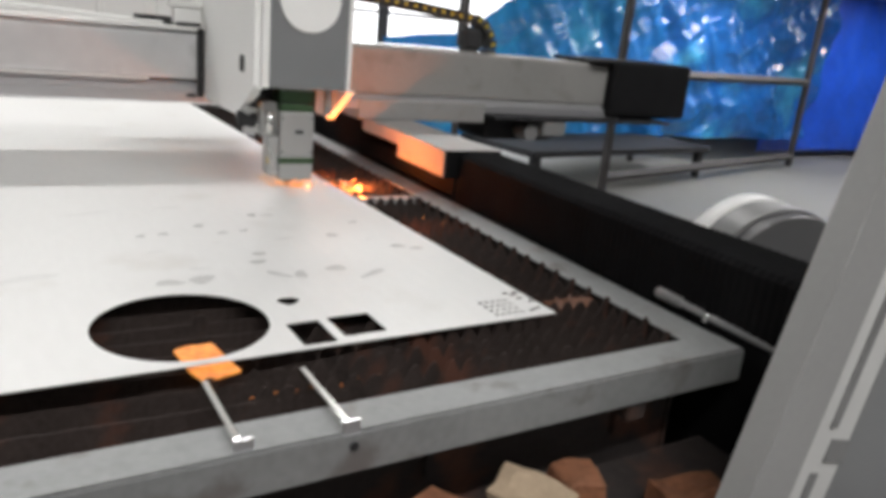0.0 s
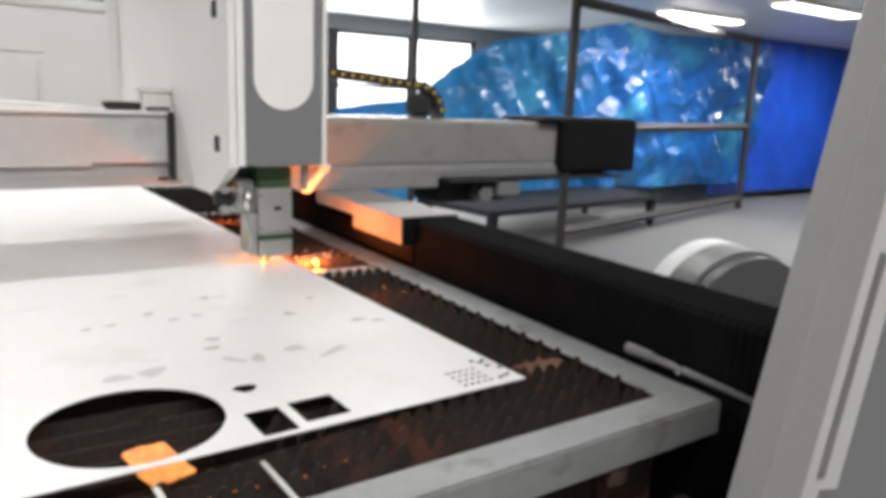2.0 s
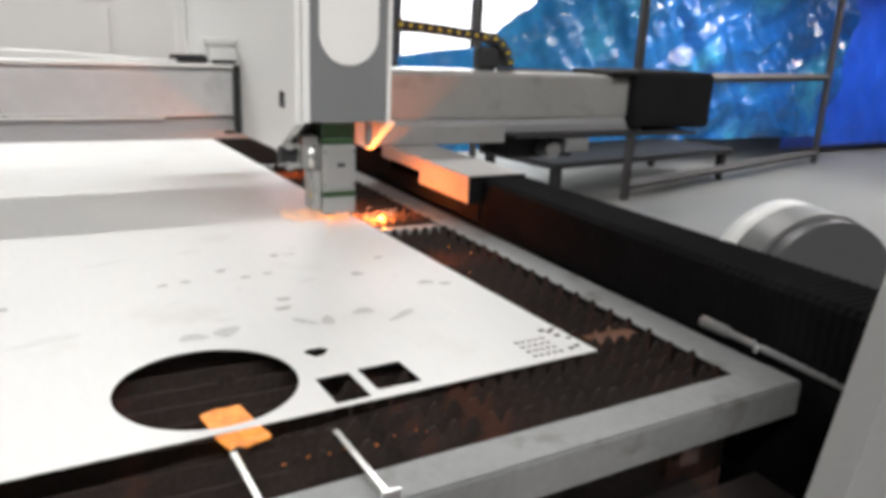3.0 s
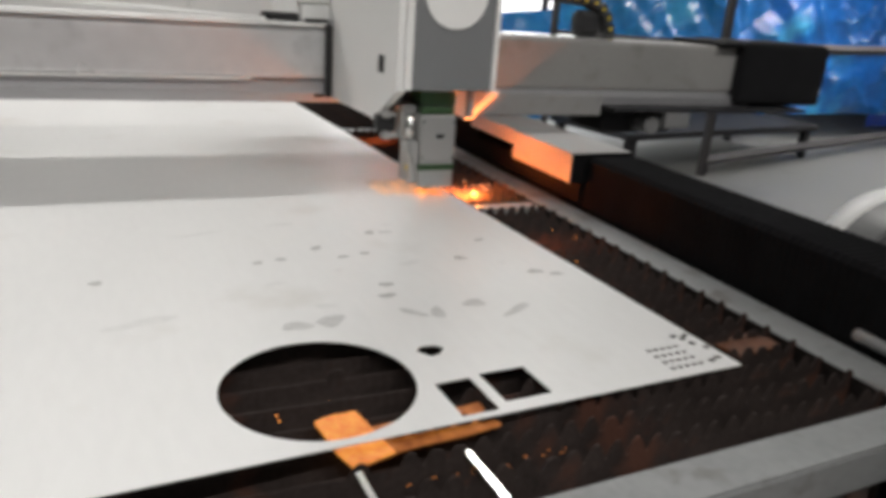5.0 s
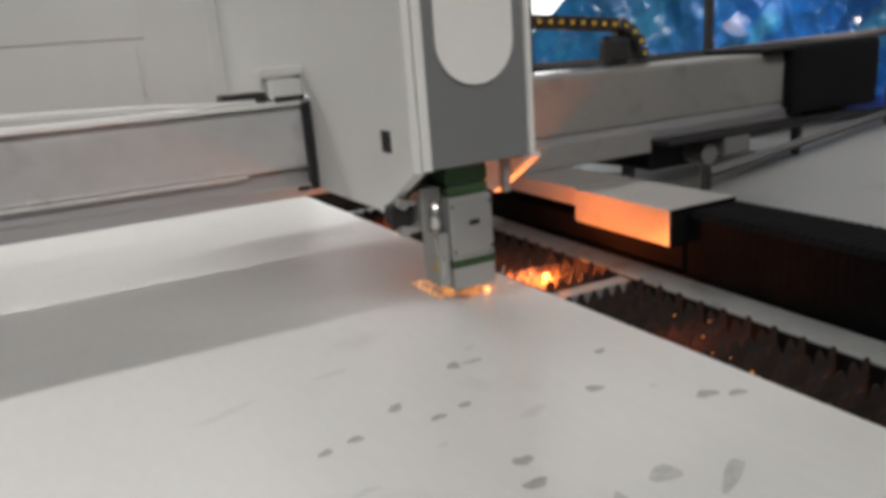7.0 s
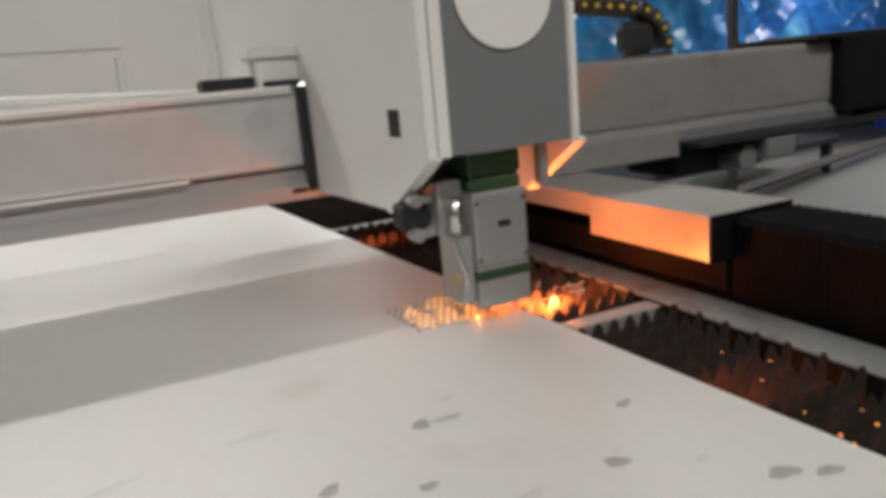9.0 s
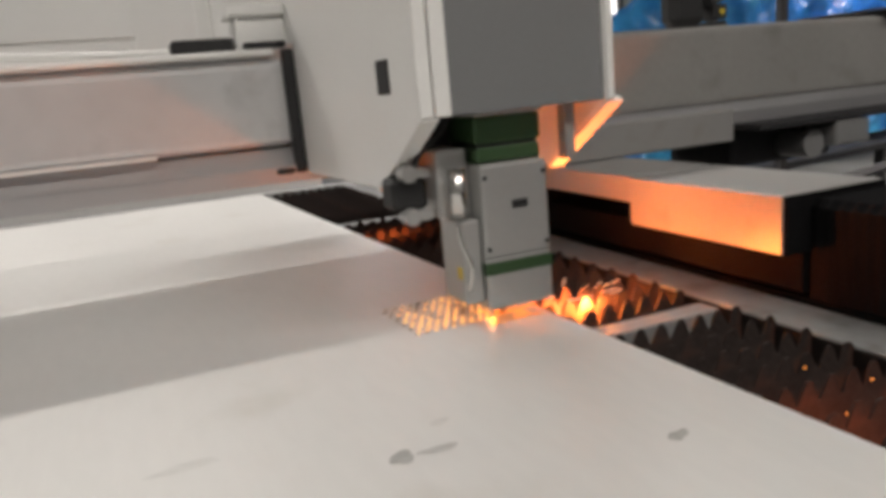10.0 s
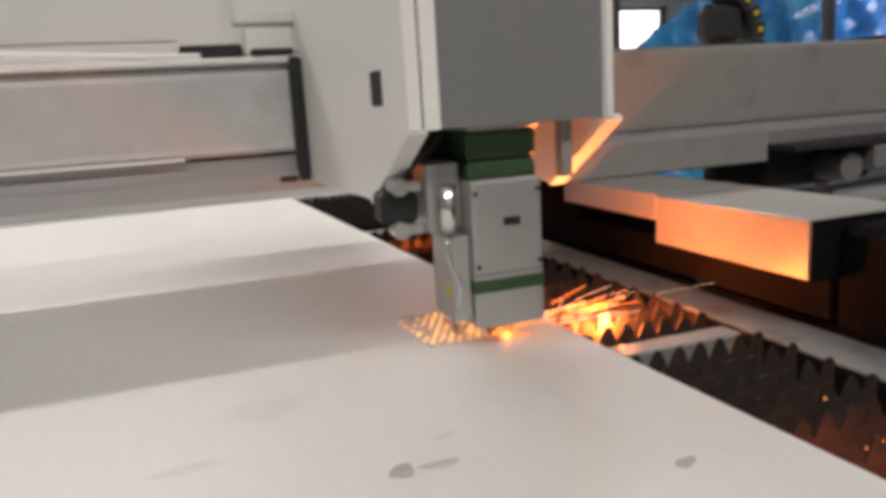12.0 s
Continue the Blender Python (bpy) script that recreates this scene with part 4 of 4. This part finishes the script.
# ---- motion of the head along the beam ----
HEAD_ROWS = [(0, -0.070), (0.5, -0.025), (1, -0.043), (1.5, -0.014), (2, 0.012), (2.5, -0.002), (4.5, 0.010), (5, 0.008), (5.5, -0.030), (6, -0.063), (6.5, -0.055), (7, -0.067),
             (9, 0.022), (9.5, 0.020), (10, 0.015), (10.5, 0.019), (11, 0.002), (11.5, -0.037), (12, -0.026)]


def motions():
    for ob in (HEAD, SPARKS):
        walk(ob, [(t, MACHINE @ pose(d, 0, 0)) for t, d in HEAD_ROWS])
    # the added glow strip and the slag drops slide out from under the sheet to the openings
    for ob, dx in ((STRIP, -0.42), (LOOSE, -0.34)):
        m = ob.matrix_basis.copy()
        away = pose(dx, 0.06, 0) @ m
        walk(ob, [(0, away), (2.9, away), (3.9, m), (12, m)])
    # the burst lies low in the tray, leaps up for a moment and drops back
    rows = [(0, -0.070, -0.30), (11.0, 0.0, -0.30), (11.25, -0.02, -0.14), (11.4, -0.035, -0.004), (11.5, -0.043, 0.001), (11.6, -0.041, -0.004), (11.7, -0.04, -0.14), (11.9, -0.035, -0.30), (12, -0.032, -0.30)]
    flash = [(0, -0.070, -0.30), (6.2, -0.06, -0.30), (6.4, -0.058, -0.06), (6.5, -0.055, 0.0), (6.6, -0.057, -0.06), (6.8, -0.06, -0.30), (12, -0.032, -0.30)]
    walk(FLASH, [(t, MACHINE @ pose(d, 0, z)) for t, d, z in flash])
    # the low fan flickers up at the brighter moments of the cut
    fan = [(0, -0.07, -0.28), (8.9, 0.02, -0.28), (9.1, 0.02, -0.02), (9.2, 0.02, 0.0), (9.3, 0.018, -0.02), (9.5, 0.014, -0.28), (10.2, 0.014, -0.28), (10.4, 0.019, -0.01), (10.5, 0.021, 0.0),
           (10.6, 0.018, -0.03), (10.8, 0.008, -0.28), (11.6, -0.042, -0.28), (11.9, -0.034, -0.01), (12, -0.032, 0.0)]
    walk(FAN, [(t, MACHINE @ pose(d, 0, z)) for t, d, z in fan])
    walk(BURST, [(t, MACHINE @ pose(d, 0, z)) for t, d, z in rows])


motions()
